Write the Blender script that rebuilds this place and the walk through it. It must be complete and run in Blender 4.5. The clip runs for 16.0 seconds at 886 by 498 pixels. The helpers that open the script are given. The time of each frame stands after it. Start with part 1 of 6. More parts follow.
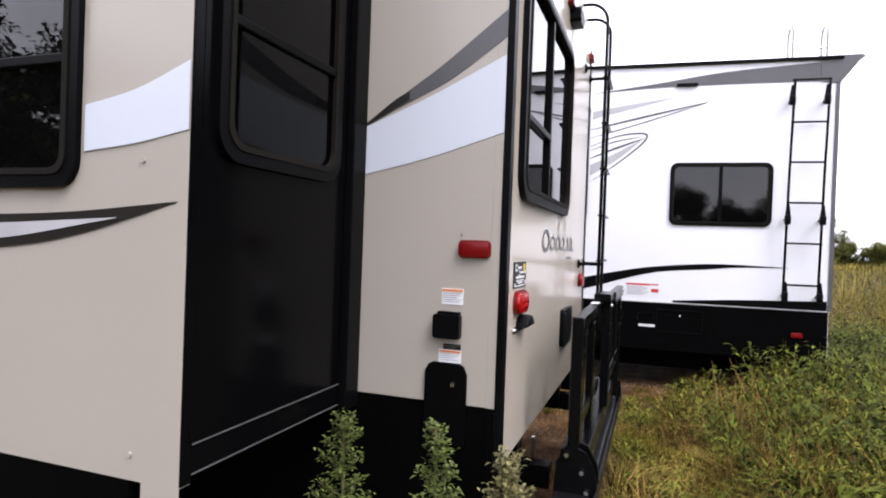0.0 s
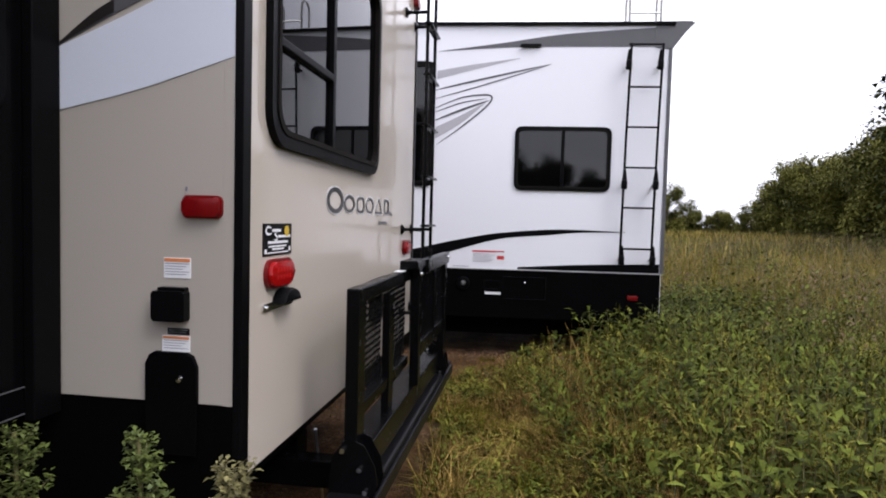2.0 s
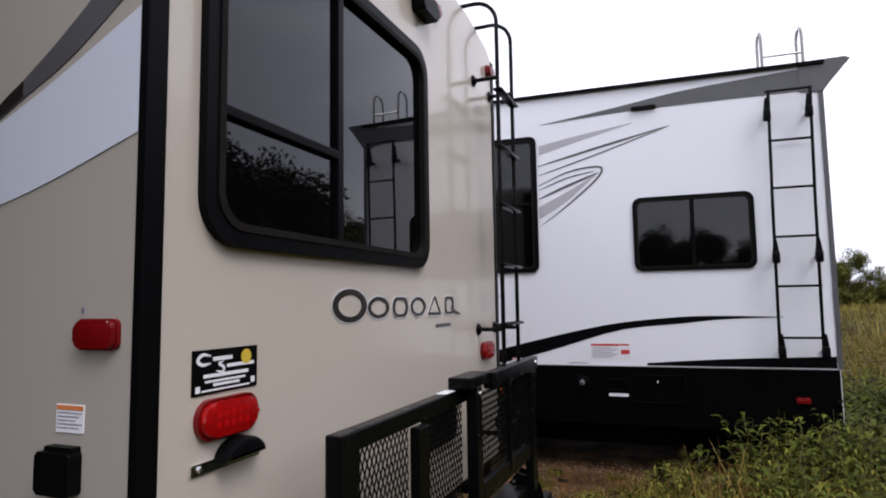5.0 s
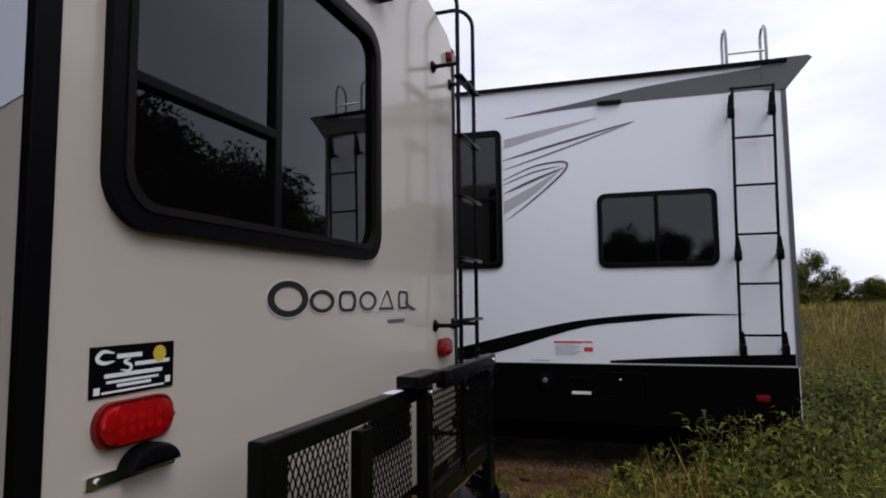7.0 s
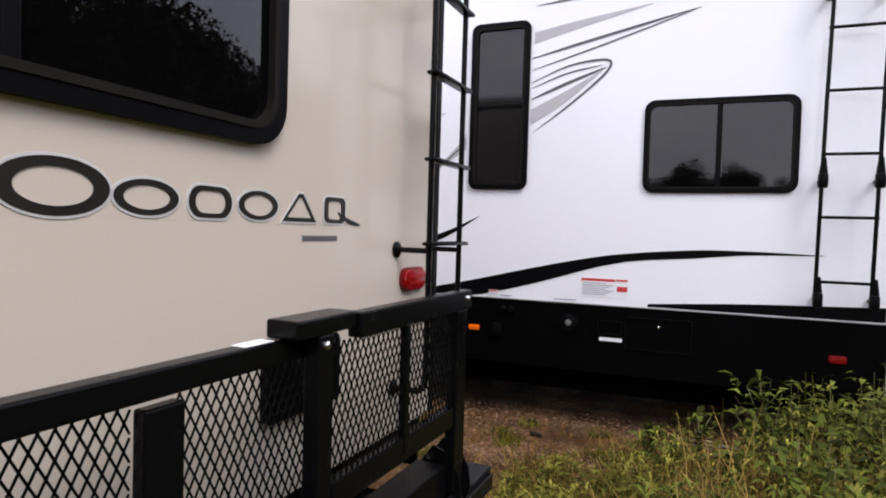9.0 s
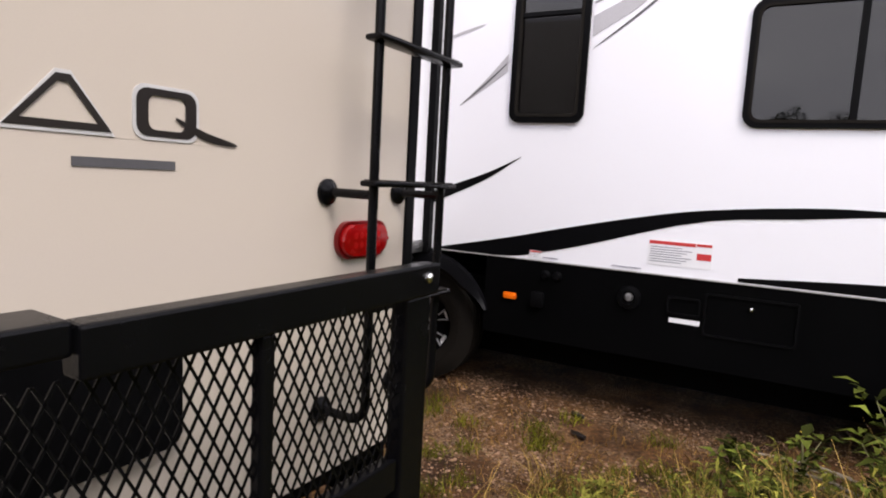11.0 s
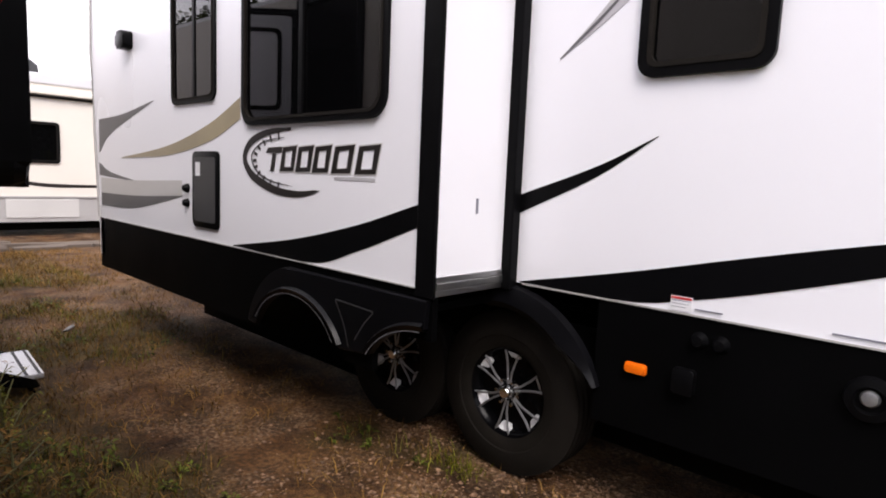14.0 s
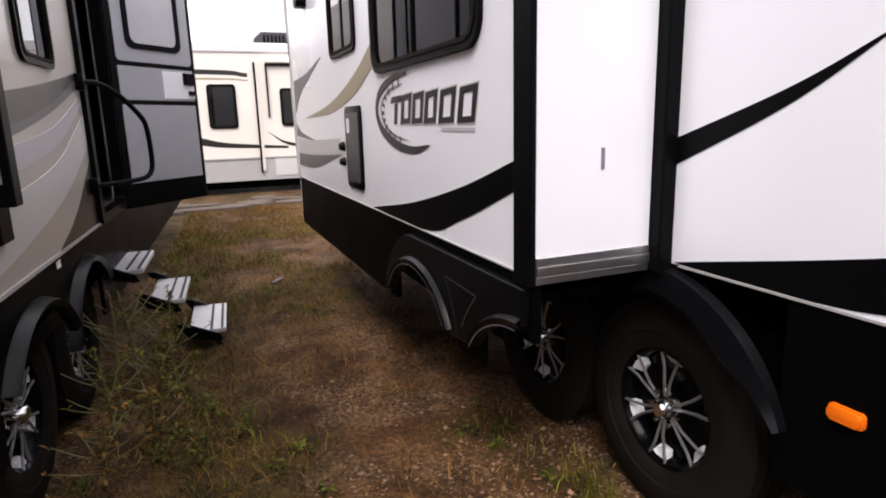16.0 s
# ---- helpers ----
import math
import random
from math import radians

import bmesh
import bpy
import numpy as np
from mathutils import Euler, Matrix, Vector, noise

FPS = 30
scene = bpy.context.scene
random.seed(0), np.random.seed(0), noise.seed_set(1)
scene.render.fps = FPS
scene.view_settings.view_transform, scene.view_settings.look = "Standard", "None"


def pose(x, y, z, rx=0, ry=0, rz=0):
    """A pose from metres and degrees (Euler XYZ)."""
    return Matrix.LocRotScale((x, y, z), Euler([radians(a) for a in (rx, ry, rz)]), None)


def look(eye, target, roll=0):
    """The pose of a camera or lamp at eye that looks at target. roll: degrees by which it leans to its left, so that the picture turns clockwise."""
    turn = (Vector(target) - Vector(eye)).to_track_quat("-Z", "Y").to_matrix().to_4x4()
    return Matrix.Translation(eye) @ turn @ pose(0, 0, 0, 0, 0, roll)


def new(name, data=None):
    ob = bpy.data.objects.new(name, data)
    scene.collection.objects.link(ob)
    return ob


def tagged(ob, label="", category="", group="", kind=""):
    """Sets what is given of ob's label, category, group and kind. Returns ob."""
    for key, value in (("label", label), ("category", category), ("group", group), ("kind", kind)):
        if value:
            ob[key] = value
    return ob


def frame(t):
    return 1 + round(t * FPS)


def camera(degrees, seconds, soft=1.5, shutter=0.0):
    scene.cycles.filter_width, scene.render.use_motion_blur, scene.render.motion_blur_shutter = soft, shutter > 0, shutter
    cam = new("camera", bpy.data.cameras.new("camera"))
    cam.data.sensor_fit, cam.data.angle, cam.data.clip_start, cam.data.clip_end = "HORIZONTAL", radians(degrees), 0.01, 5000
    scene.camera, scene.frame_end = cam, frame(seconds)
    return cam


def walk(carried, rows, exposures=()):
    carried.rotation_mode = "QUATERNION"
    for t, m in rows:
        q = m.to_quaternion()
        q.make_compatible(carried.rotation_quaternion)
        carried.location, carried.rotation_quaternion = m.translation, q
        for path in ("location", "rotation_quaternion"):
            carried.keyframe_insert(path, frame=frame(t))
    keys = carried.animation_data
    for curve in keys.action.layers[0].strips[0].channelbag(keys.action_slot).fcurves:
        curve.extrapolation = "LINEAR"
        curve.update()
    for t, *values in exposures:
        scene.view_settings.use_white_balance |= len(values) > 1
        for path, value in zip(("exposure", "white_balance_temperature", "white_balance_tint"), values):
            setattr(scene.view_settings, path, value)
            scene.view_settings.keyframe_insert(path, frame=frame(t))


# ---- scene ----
cam = camera(72.8, 16.0, soft=1.9)
PATH = [
    (0, (0.371, -2.06, 1.417), (-0.186, -0.139, 1.401), 2.1),
    (0.5, (0.4, -1.996, 1.415), (0.018, -0.034, 1.355), 1.7),
    (1, (0.493, -1.868, 1.416), (0.16, 0.104, 1.374), 1.4),
    (1.5, (0.631, -1.741, 1.399), (0.448, 0.249, 1.314), 1.8),
    (2, (0.697, -1.594, 1.385), (0.523, 0.396, 1.288), 1.5),
    (2.5, (0.73, -1.385, 1.397), (0.489, 0.599, 1.332), 1.4),
    (3, (0.785, -1.226, 1.379), (0.444, 0.736, 1.189), -0.3),
    (3.5, (0.894, -1.028, 1.399), (0.393, 0.905, 1.274), 0.1),
    (4, (0.949, -0.942, 1.402), (0.337, 0.957, 1.274), 0.6),
    (4.5, (0.945, -0.932, 1.431), (0.279, 0.954, 1.47), 0.0),
    (4.7, (0.944, -0.935, 1.449), (0.28, 0.947, 1.582), -0.4),
    (6.8, (0.974, -0.857, 1.466), (0.42, 1.048, 1.718), -0.6),
    (7, (0.97, -0.792, 1.443), (0.426, 1.125, 1.613), -0.6),
    (7.5, (0.922, -0.56, 1.421), (0.381, 1.363, 1.515), 0.7),
    (8, (0.914, -0.379, 1.395), (0.409, 1.556, 1.337), -0.1),
    (8.5, (1.002, -0.166, 1.39), (0.353, 1.725, 1.309), -0.6),
    (9, (1.073, 0.043, 1.392), (0.355, 1.909, 1.333), 1.7),
    (9.2, (1.068, 0.134, 1.395), (0.318, 1.985, 1.292), 1.2),
    (11.3, (0.956, 1.125, 1.357), (0.022, 2.874, 1.096), 3.1),
    (11.5, (0.905, 1.239, 1.353), (-0.029, 2.984, 1.066), 2.9),
    (12, (0.822, 1.422, 1.351), (0.046, 3.235, 1.02), 1.6),
    (12.5, (0.796, 1.651, 1.321), (-0.099, 3.406, 0.974), 0.7),
    (13, (0.813, 1.898, 1.346), (-0.205, 3.595, 1.057), 2.4),
    (13.5, (0.799, 2.072, 1.326), (-0.302, 3.703, 0.971), 0.9),
    (14, (0.642, 2.308, 1.335), (-0.733, 3.742, 1.104), 2.4),
    (14.5, (0.544, 2.479, 1.34), (-0.878, 3.838, 0.98), 0.1),
    (15, (0.504, 2.695, 1.354), (-1.151, 3.779, 1.061), 0.2),
    (15.5, (0.516, 2.889, 1.368), (-1.263, 3.721, 0.99), -0.3),
    (16, (0.49, 3.05, 1.351), (-1.32, 3.791, 0.932), -1.5),
]
EXPOSURES = [(t, stops, kelvin, tint) for t, stops, kelvin, tint in [(0.0, 1.55, 6300, 14), (0.5, 1.25, 6350, 14), (1.5, 1.05, 6300, 14), (2.5, 0.9, 6200, 14), (3.5, 1.05, 6200, 14), (4.2, 1.1, 6200, 14), (4.5, 1.12, 6200, 14), (4.7, 0.95, 6200, 14), (6.8, 0.05, 6100, 14), (7.2, 0.2, 6150, 14), (8.0, 0.72, 6250, 14), (9.0, 1.15, 6350, 14), (11.5, 1.45, 6700, 15), (13.0, 1.55, 6700, 15), (14.0, 1.45, 6700, 15), (16.0, 1.5, 6700, 15)]]
walk(cam, [(t, look(eye, target, roll)) for t, eye, target, roll in PATH], EXPOSURES)

# ---- world, sun ----
world = bpy.data.worlds.new("overcast_sky")
scene.world = world
world.use_nodes = True
wn, wl = world.node_tree.nodes, world.node_tree.links
wn.clear()
w_out = wn.new("ShaderNodeOutputWorld")
w_bg = wn.new("ShaderNodeBackground")
w_sky = wn.new("ShaderNodeTexSky")
w_sky.sky_type, w_sky.sun_disc = "NISHITA", False
w_sky.sun_elevation, w_sky.sun_rotation = radians(52), radians(125)
w_co = wn.new("ShaderNodeTexCoord")
w_map = wn.new("ShaderNodeMapping")
w_map.inputs["Scale"].default_value = (1.0, 1.0, 2.6)
w_noise = wn.new("ShaderNodeTexNoise")
w_noise.inputs["Scale"].default_value, w_noise.inputs["Detail"].default_value = 2.2, 6.0
w_ramp = wn.new("ShaderNodeValToRGB")
w_ramp.color_ramp.elements[0].position, w_ramp.color_ramp.elements[1].position = 0.34, 0.66
w_ramp.color_ramp.elements[0].color = (7.4, 7.4, 8.3, 1)
w_ramp.color_ramp.elements[1].color = (11.5, 11.4, 11.9, 1)
w_mix = wn.new("ShaderNodeMix")
w_mix.data_type = "RGBA"
w_mix.inputs[0].default_value = 0.88
wl.new(w_co.outputs["Generated"], w_map.inputs["Vector"])
wl.new(w_map.outputs["Vector"], w_noise.inputs["Vector"])
wl.new(w_noise.outputs["Fac"], w_ramp.inputs["Fac"])
wl.new(w_sky.outputs["Color"], w_mix.inputs[6])
wl.new(w_ramp.outputs["Color"], w_mix.inputs[7])
wl.new(w_mix.outputs[2], w_bg.inputs["Color"])
w_bg.inputs["Strength"].default_value = 0.1
wl.new(w_bg.outputs["Background"], w_out.inputs["Surface"])

sun = new("sun", bpy.data.lights.new("sun", "SUN"))
sun.data.energy, sun.data.angle, sun.data.color = 1.1, radians(25), (1.0, 0.97, 0.93)
sun.matrix_world = look((13, -9, 20), (0, 0, 0))


# ---- materials ----
def material(name, color, rough=0.5, metal=0.0, vary=0.08, scale=6.0, fine=120.0, bump=0.0, spec=0.5, coat=0.0, tint=None, island=0.0, detail=4.0):
    """A principled surface whose colour wanders between two tones at a coarse and a fine scale."""
    m = bpy.data.materials.new(name)
    m.use_nodes = True
    n, l = m.node_tree.nodes, m.node_tree.links
    b = n["Principled BSDF"]
    b.inputs["Roughness"].default_value, b.inputs["Metallic"].default_value = rough, metal
    b.inputs["Specular IOR Level"].default_value = spec
    b.inputs["Coat Weight"].default_value = coat
    co = n.new("ShaderNodeTexCoord")
    coarse, grain = n.new("ShaderNodeTexNoise"), n.new("ShaderNodeTexNoise")
    coarse.inputs["Scale"].default_value, coarse.inputs["Detail"].default_value = scale, detail
    grain.inputs["Scale"].default_value, grain.inputs["Detail"].default_value = fine, 3.0
    for t in (coarse, grain):
        l.new(co.outputs["Object"], t.inputs["Vector"])
    add = n.new("ShaderNodeMath")
    add.operation = "MULTIPLY_ADD"
    add.inputs[1].default_value, add.inputs[2].default_value = 0.35, 0.0
    l.new(grain.outputs["Fac"], add.inputs[0])
    tot = n.new("ShaderNodeMath")
    tot.operation = "MULTIPLY_ADD"
    tot.inputs[1].default_value = 0.65
    l.new(coarse.outputs["Fac"], tot.inputs[0])
    l.new(add.outputs[0], tot.inputs[2])
    ramp = n.new("ShaderNodeValToRGB")
    ramp.color_ramp.elements[0].position, ramp.color_ramp.elements[1].position = 0.3, 0.7
    other = tint or color
    ramp.color_ramp.elements[0].color = (*[c * (1 - vary) for c in color], 1)
    ramp.color_ramp.elements[1].color = (*[min(1, c * (1 + vary)) for c in other], 1)
    l.new(tot.outputs[0], ramp.inputs["Fac"])
    source = ramp.outputs["Color"]
    if island:
        geo, hsv, mr = n.new("ShaderNodeNewGeometry"), n.new("ShaderNodeHueSaturation"), n.new("ShaderNodeMapRange")
        mr.inputs["To Min"].default_value, mr.inputs["To Max"].default_value = 1 - island, 1 + island
        l.new(geo.outputs["Random Per Island"], mr.inputs["Value"])
        l.new(mr.outputs["Result"], hsv.inputs["Value"])
        l.new(source, hsv.inputs["Color"])
        source = hsv.outputs["Color"]
    l.new(source, b.inputs["Base Color"])
    rr = n.new("ShaderNodeMapRange")
    rr.inputs["To Min"].default_value, rr.inputs["To Max"].default_value = max(0.02, rough * 0.8), min(1, rough * 1.25)
    l.new(coarse.outputs["Fac"], rr.inputs["Value"])
    l.new(rr.outputs["Result"], b.inputs["Roughness"])
    if bump:
        bp = n.new("ShaderNodeBump")
        bp.inputs["Strength"].default_value, bp.inputs["Distance"].default_value = min(1.0, bump), 0.01
        l.new(grain.outputs["Fac"], bp.inputs["Height"])
        l.new(bp.outputs["Normal"], b.inputs["Normal"])
    return m


def tinted_glass(name, color, through_it):
    m = material(name, color, 0.02, vary=0.02)
    b = m.node_tree.nodes["Principled BSDF"]
    for link in list(b.inputs["Roughness"].links):
        m.node_tree.links.remove(link)
    b.inputs["Roughness"].default_value = 0.015
    b.inputs["IOR"].default_value = 1.5
    b.inputs["Transmission Weight"].default_value = through_it
    return m


M_CREAM = material("cream_gelcoat", (0.52, 0.458, 0.388), 0.22, vary=0.025, scale=1.2, fine=300, coat=0.4)
M_TAN = material("tan_fibreglass", (0.385, 0.35, 0.305), 0.3, vary=0.03, scale=1.5, fine=300, coat=0.2)
M_BAND = material("pale_blue_white_film", (0.58, 0.61, 0.68), 0.3, vary=0.02, scale=2)
M_WHITE = material("white_fibreglass", (0.8, 0.8, 0.84), 0.28, vary=0.002, scale=0.4, fine=260, coat=0.2)
M_BLACK = material("black_film", (0.0025, 0.0025, 0.003), 0.35, vary=0.15, scale=4, spec=0.06)
M_GLOSSBLACK = material("gloss_black_panel", (0.0022, 0.0022, 0.0026), 0.16, vary=0.1, scale=2, spec=0.06)
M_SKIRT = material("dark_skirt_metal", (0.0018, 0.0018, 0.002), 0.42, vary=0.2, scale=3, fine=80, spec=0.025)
M_RUBBER = material("black_rubber", (0.009, 0.0075, 0.006), 0.75, vary=0.4, scale=8, fine=90, bump=0.15, spec=0.1)
M_STEEL = material("black_painted_steel", (0.0025, 0.0025, 0.003), 0.25, vary=0.2, scale=14, fine=160, bump=0.05, spec=0.13)
M_BUMPER = material("worn_black_bumper", (0.005, 0.005, 0.006), 0.38, vary=0.4, scale=9, fine=120, bump=0.08, spec=0.2)
M_PLASTIC = material("black_plastic", (0.0028, 0.0028, 0.0032), 0.35, vary=0.15, scale=20, spec=0.06)
M_FAIRING = material("moulded_black_fairing", (0.0028, 0.0028, 0.0036), 0.32, vary=0.2, scale=12, spec=0.13)
M_RED = material("red_lens", (0.3, 0.002, 0.0025), 0.25, vary=0.25, scale=60, coat=0.1, spec=0.25)
M_LED = material("bright_red_cell", (0.4, 0.003, 0.003), 0.35, vary=0.2, scale=60, spec=0.12)
M_DARKRED = material("dark_red_lens", (0.15, 0.002, 0.003), 0.3, vary=0.2, scale=40, coat=0.1, spec=0.25)
M_AMBER = material("amber_lens", (0.85, 0.16, 0.006), 0.2, vary=0.08, scale=30, coat=0.5)
M_CHROME = material("bright_metal", (0.72, 0.72, 0.73), 0.18, 1.0, vary=0.06, scale=30)
M_ALU = material("brushed_aluminium", (0.6, 0.6, 0.6), 0.34, 1.0, vary=0.08, scale=20, fine=200)
M_SPOKE = material("dull_machined_alloy", (0.3, 0.3, 0.31), 0.34, 0.7, vary=0.12, scale=30)
# Rim pads: pale and hardly metallic, the sky's reflection put into the colour.
M_PADGLINT = material("polished_alloy_glint", (0.8, 0.8, 0.82), 0.25, 0.12, vary=0.06, scale=30)
M_TREAD = material("diamond_plate", (0.62, 0.62, 0.63), 0.36, 0.7, vary=0.12, scale=60, fine=200, bump=0.5)
M_PAPER = material("label_paper", (0.76, 0.76, 0.78), 0.5, vary=0.03)
M_INK = material("label_ink", (0.16, 0.16, 0.2), 0.6, vary=0.05)
M_REDINK = material("label_red", (0.5, 0.03, 0.03), 0.5, vary=0.05)
M_ORANGEINK = material("label_orange", (0.62, 0.2, 0.06), 0.5, vary=0.05)
M_GREYFILM = material("grey_film", (0.085, 0.083, 0.088), 0.35, vary=0.12, scale=5)
M_LIGHTGREY = material("light_grey_film", (0.42, 0.41, 0.43), 0.35, vary=0.08, scale=5)
M_GOLD = material("bronze_film", (0.3, 0.25, 0.16), 0.35, vary=0.15, scale=3)
M_SILVERFILM = material("silver_film", (0.55, 0.54, 0.53), 0.35, 0.2, vary=0.05, scale=4)
M_BROWNFILM = material("brown_film", (0.016, 0.013, 0.012), 0.3, vary=0.2, scale=3)
M_DOORGREY = material("grey_door_panel", (0.34, 0.34, 0.36), 0.5, vary=0.04, scale=5, bump=0.05)
M_HATCH = material("dark_grey_hatch", (0.035, 0.035, 0.037), 0.35, vary=0.2, scale=6)
M_INTERIOR = material("dark_interior", (0.05, 0.045, 0.04), 0.7, vary=0.2, scale=3)
M_PANE = tinted_glass("dark_tinted_glass", (0.012, 0.012, 0.014), 0.85)
M_SMOKED = tinted_glass("smoked_acrylic", (0.006, 0.006, 0.007), 0.85)
M_SMOKED.node_tree.nodes["Principled BSDF"].inputs["IOR"].default_value = 1.22
M_YELLOW = material("yellow_emblem", (0.6, 0.42, 0.04), 0.4, vary=0.05)
M_ROOF = material("roof_membrane", (0.6, 0.6, 0.62), 0.6, vary=0.06, scale=2)
M_OFFWHITE = material("far_trailer_cream", (0.68, 0.64, 0.57), 0.35, vary=0.03, scale=2)
M_FARGREY = material("far_trailer_grey", (0.36, 0.35, 0.34), 0.4, vary=0.05, scale=2)
M_FARPALE = material("far_trailer_pale_grey", (0.5, 0.49, 0.47), 0.4, vary=0.05, scale=2)
M_SLAB = material("worn_concrete", (0.095, 0.072, 0.055), 0.85, vary=0.18, scale=3, fine=40, bump=0.4)
M_DEADWOOD = material("grey_dead_stick", (0.2, 0.17, 0.13), 0.8, vary=0.3, scale=20)


# ---- building helpers ----
def part(name, bm, mat, parent, label="", smooth=False):
    """Links a bmesh as one mesh object under a thing or a part."""
    me = bpy.data.meshes.new(name)
    bmesh.ops.recalc_face_normals(bm, faces=bm.faces)
    bm.to_mesh(me)
    bm.free()
    me.materials.append(mat)
    if smooth:
        me.polygons.foreach_set("use_smooth", [True] * len(me.polygons))
        me.set_sharp_from_angle(angle=radians(35))
    ob = new(name, me)
    ob.parent = parent
    if label:
        ob["label"] = label
    return ob


def thing(name, label, category, m=None, group=""):
    ob = new(name)
    ob.empty_display_size = 0.1
    if m is not None:
        ob.matrix_world = m
    return tagged(ob, label, category, group)


def face_plane(origin, u, n):
    """A frame on a wall: u along it, v up, n outward."""
    u, n = Vector(u), Vector(n)
    v = n.cross(u)
    return Matrix(((u.x, v.x, n.x, origin[0]), (u.y, v.y, n.y, origin[1]), (u.z, v.z, n.z, origin[2]), (0, 0, 0, 1)))


def box(bm, lo, hi, bevel=0.0, m=None):
    r = bmesh.ops.create_cube(bm, size=1)
    mat = Matrix.LocRotScale([(a + b) / 2 for a, b in zip(lo, hi)], None, [b - a for a, b in zip(lo, hi)])
    bmesh.ops.transform(bm, matrix=(m @ mat) if m else mat, verts=r["verts"])
    if bevel:
        edges = list({e for v in r["verts"] for e in v.link_edges})
        bmesh.ops.bevel(bm, geom=edges, offset=bevel, segments=2, affect="EDGES", profile=0.5)
    return bm


def prism(bm, pts, n0, n1, m, bevel=0.0):
    """A flat outline (u, v) made solid from n0 to n1."""
    low = [bm.verts.new(m @ Vector((u, v, n0))) for u, v in pts]
    top = [bm.verts.new(m @ Vector((u, v, n1))) for u, v in pts]
    k = len(pts)
    cap = bm.faces.new(top)
    bm.faces.new(low[::-1])
    for i in range(k):
        bm.faces.new((low[i], low[(i + 1) % k], top[(i + 1) % k], top[i]))
    if bevel:
        bmesh.ops.bevel(bm, geom=list(cap.edges), offset=bevel, segments=2, affect="EDGES", profile=0.5)
    return bm


def ring_prism(bm, outer, inner, n0, n1, m):
    k = len(outer)
    rows = [[bm.verts.new(m @ Vector((u, v, n))) for u, v in loop] for loop, n in ((outer, n0), (outer, n1), (inner, n1), (inner, n0))]
    for a, b in ((0, 1), (1, 2), (2, 3), (3, 0)):
        for i in range(k):
            j = (i + 1) % k
            bm.faces.new((rows[a][i], rows[a][j], rows[b][j], rows[b][i]))
    return bm


def rounded(u0, u1, v0, v1, r, seg=6):
    pts = []
    for cu, cv, a0 in ((u1 - r, v0 + r, -90), (u1 - r, v1 - r, 0), (u0 + r, v1 - r, 90), (u0 + r, v0 + r, 180)):
        for i in range(seg + 1):
            a = radians(a0 + 90 * i / seg)
            pts.append((cu + r * math.cos(a), cv + r * math.sin(a)))
    return pts


def tube(bm, pts, r, seg=10, caps=True):
    """A round bar along a line of points."""
    pts = [Vector(p) for p in pts]
    rows = []
    up = Vector((0, 0, 1))
    for i, p in enumerate(pts):
        d = (pts[min(i + 1, len(pts) - 1)] - pts[max(i - 1, 0)]).normalized()
        ref = up if abs(d.dot(up)) < 0.95 else Vector((0, 1, 0))
        a = d.cross(ref).normalized()
        b = d.cross(a)
        rows.append([bm.verts.new(p + r * (math.cos(2 * math.pi * k / seg) * a + math.sin(2 * math.pi * k / seg) * b)) for k in range(seg)])
        up = ref
    for q, s in zip(rows, rows[1:]):
        off = min(range(seg), key=lambda o: (s[o].co - q[0].co).length)
        for k in range(seg):
            bm.faces.new((q[k], q[(k + 1) % seg], s[(k + 1 + off) % seg], s[(k + off) % seg]))
    if caps:
        bm.faces.new(rows[0])
        bm.faces.new(rows[-1])
    return bm


def arc(c, r, a0, a1, e1, e2, n=8):
    c, e1, e2 = Vector(c), Vector(e1), Vector(e2)
    return [c + r * (math.cos(radians(a0 + (a1 - a0) * i / n)) * e1 + math.sin(radians(a0 + (a1 - a0) * i / n)) * e2) for i in range(n + 1)]


def lathe(bm, profile, m, seg=32, close=False):
    """Turns (radius, height) pairs about the frame's third axis."""
    rows = []
    for k in range(seg):
        a = 2 * math.pi * k / seg
        rows.append([bm.verts.new(m @ Vector((r * math.cos(a), r * math.sin(a), h))) for r, h in profile])
    for k in range(seg):
        p, q = rows[k], rows[(k + 1) % seg]
        for i in range(len(profile) - (0 if close else 1)):
            j = (i + 1) % len(profile)
            bm.faces.new((p[i], p[j], q[j], q[i]))
    if not close:
        for i in (0, -1):
            if profile[i][0] > 1e-4:
                bm.faces.new([row[i] for row in rows])
    bmesh.ops.remove_doubles(bm, verts=bm.verts, dist=1e-6)
    return bm


def smooth_line(pts, n=24):
    """Points evenly along a Catmull-Rom curve."""
    p = [Vector((*a, 0)) for a in pts]
    p = [2 * p[0] - p[1]] + p + [2 * p[-1] - p[-2]]
    out, spans = [], len(p) - 3
    for i in range(n + 1):
        t = min(i / n * spans, spans - 1e-6)
        k, f = int(t), t - int(t)
        a, b, c, d = p[k : k + 4]
        q = 0.5 * (2 * b + (c - a) * f + (2 * a - 5 * b + 4 * c - d) * f * f + (3 * b - a - 3 * c + d) * f ** 3)
        out.append((q.x, q.y))
    return out


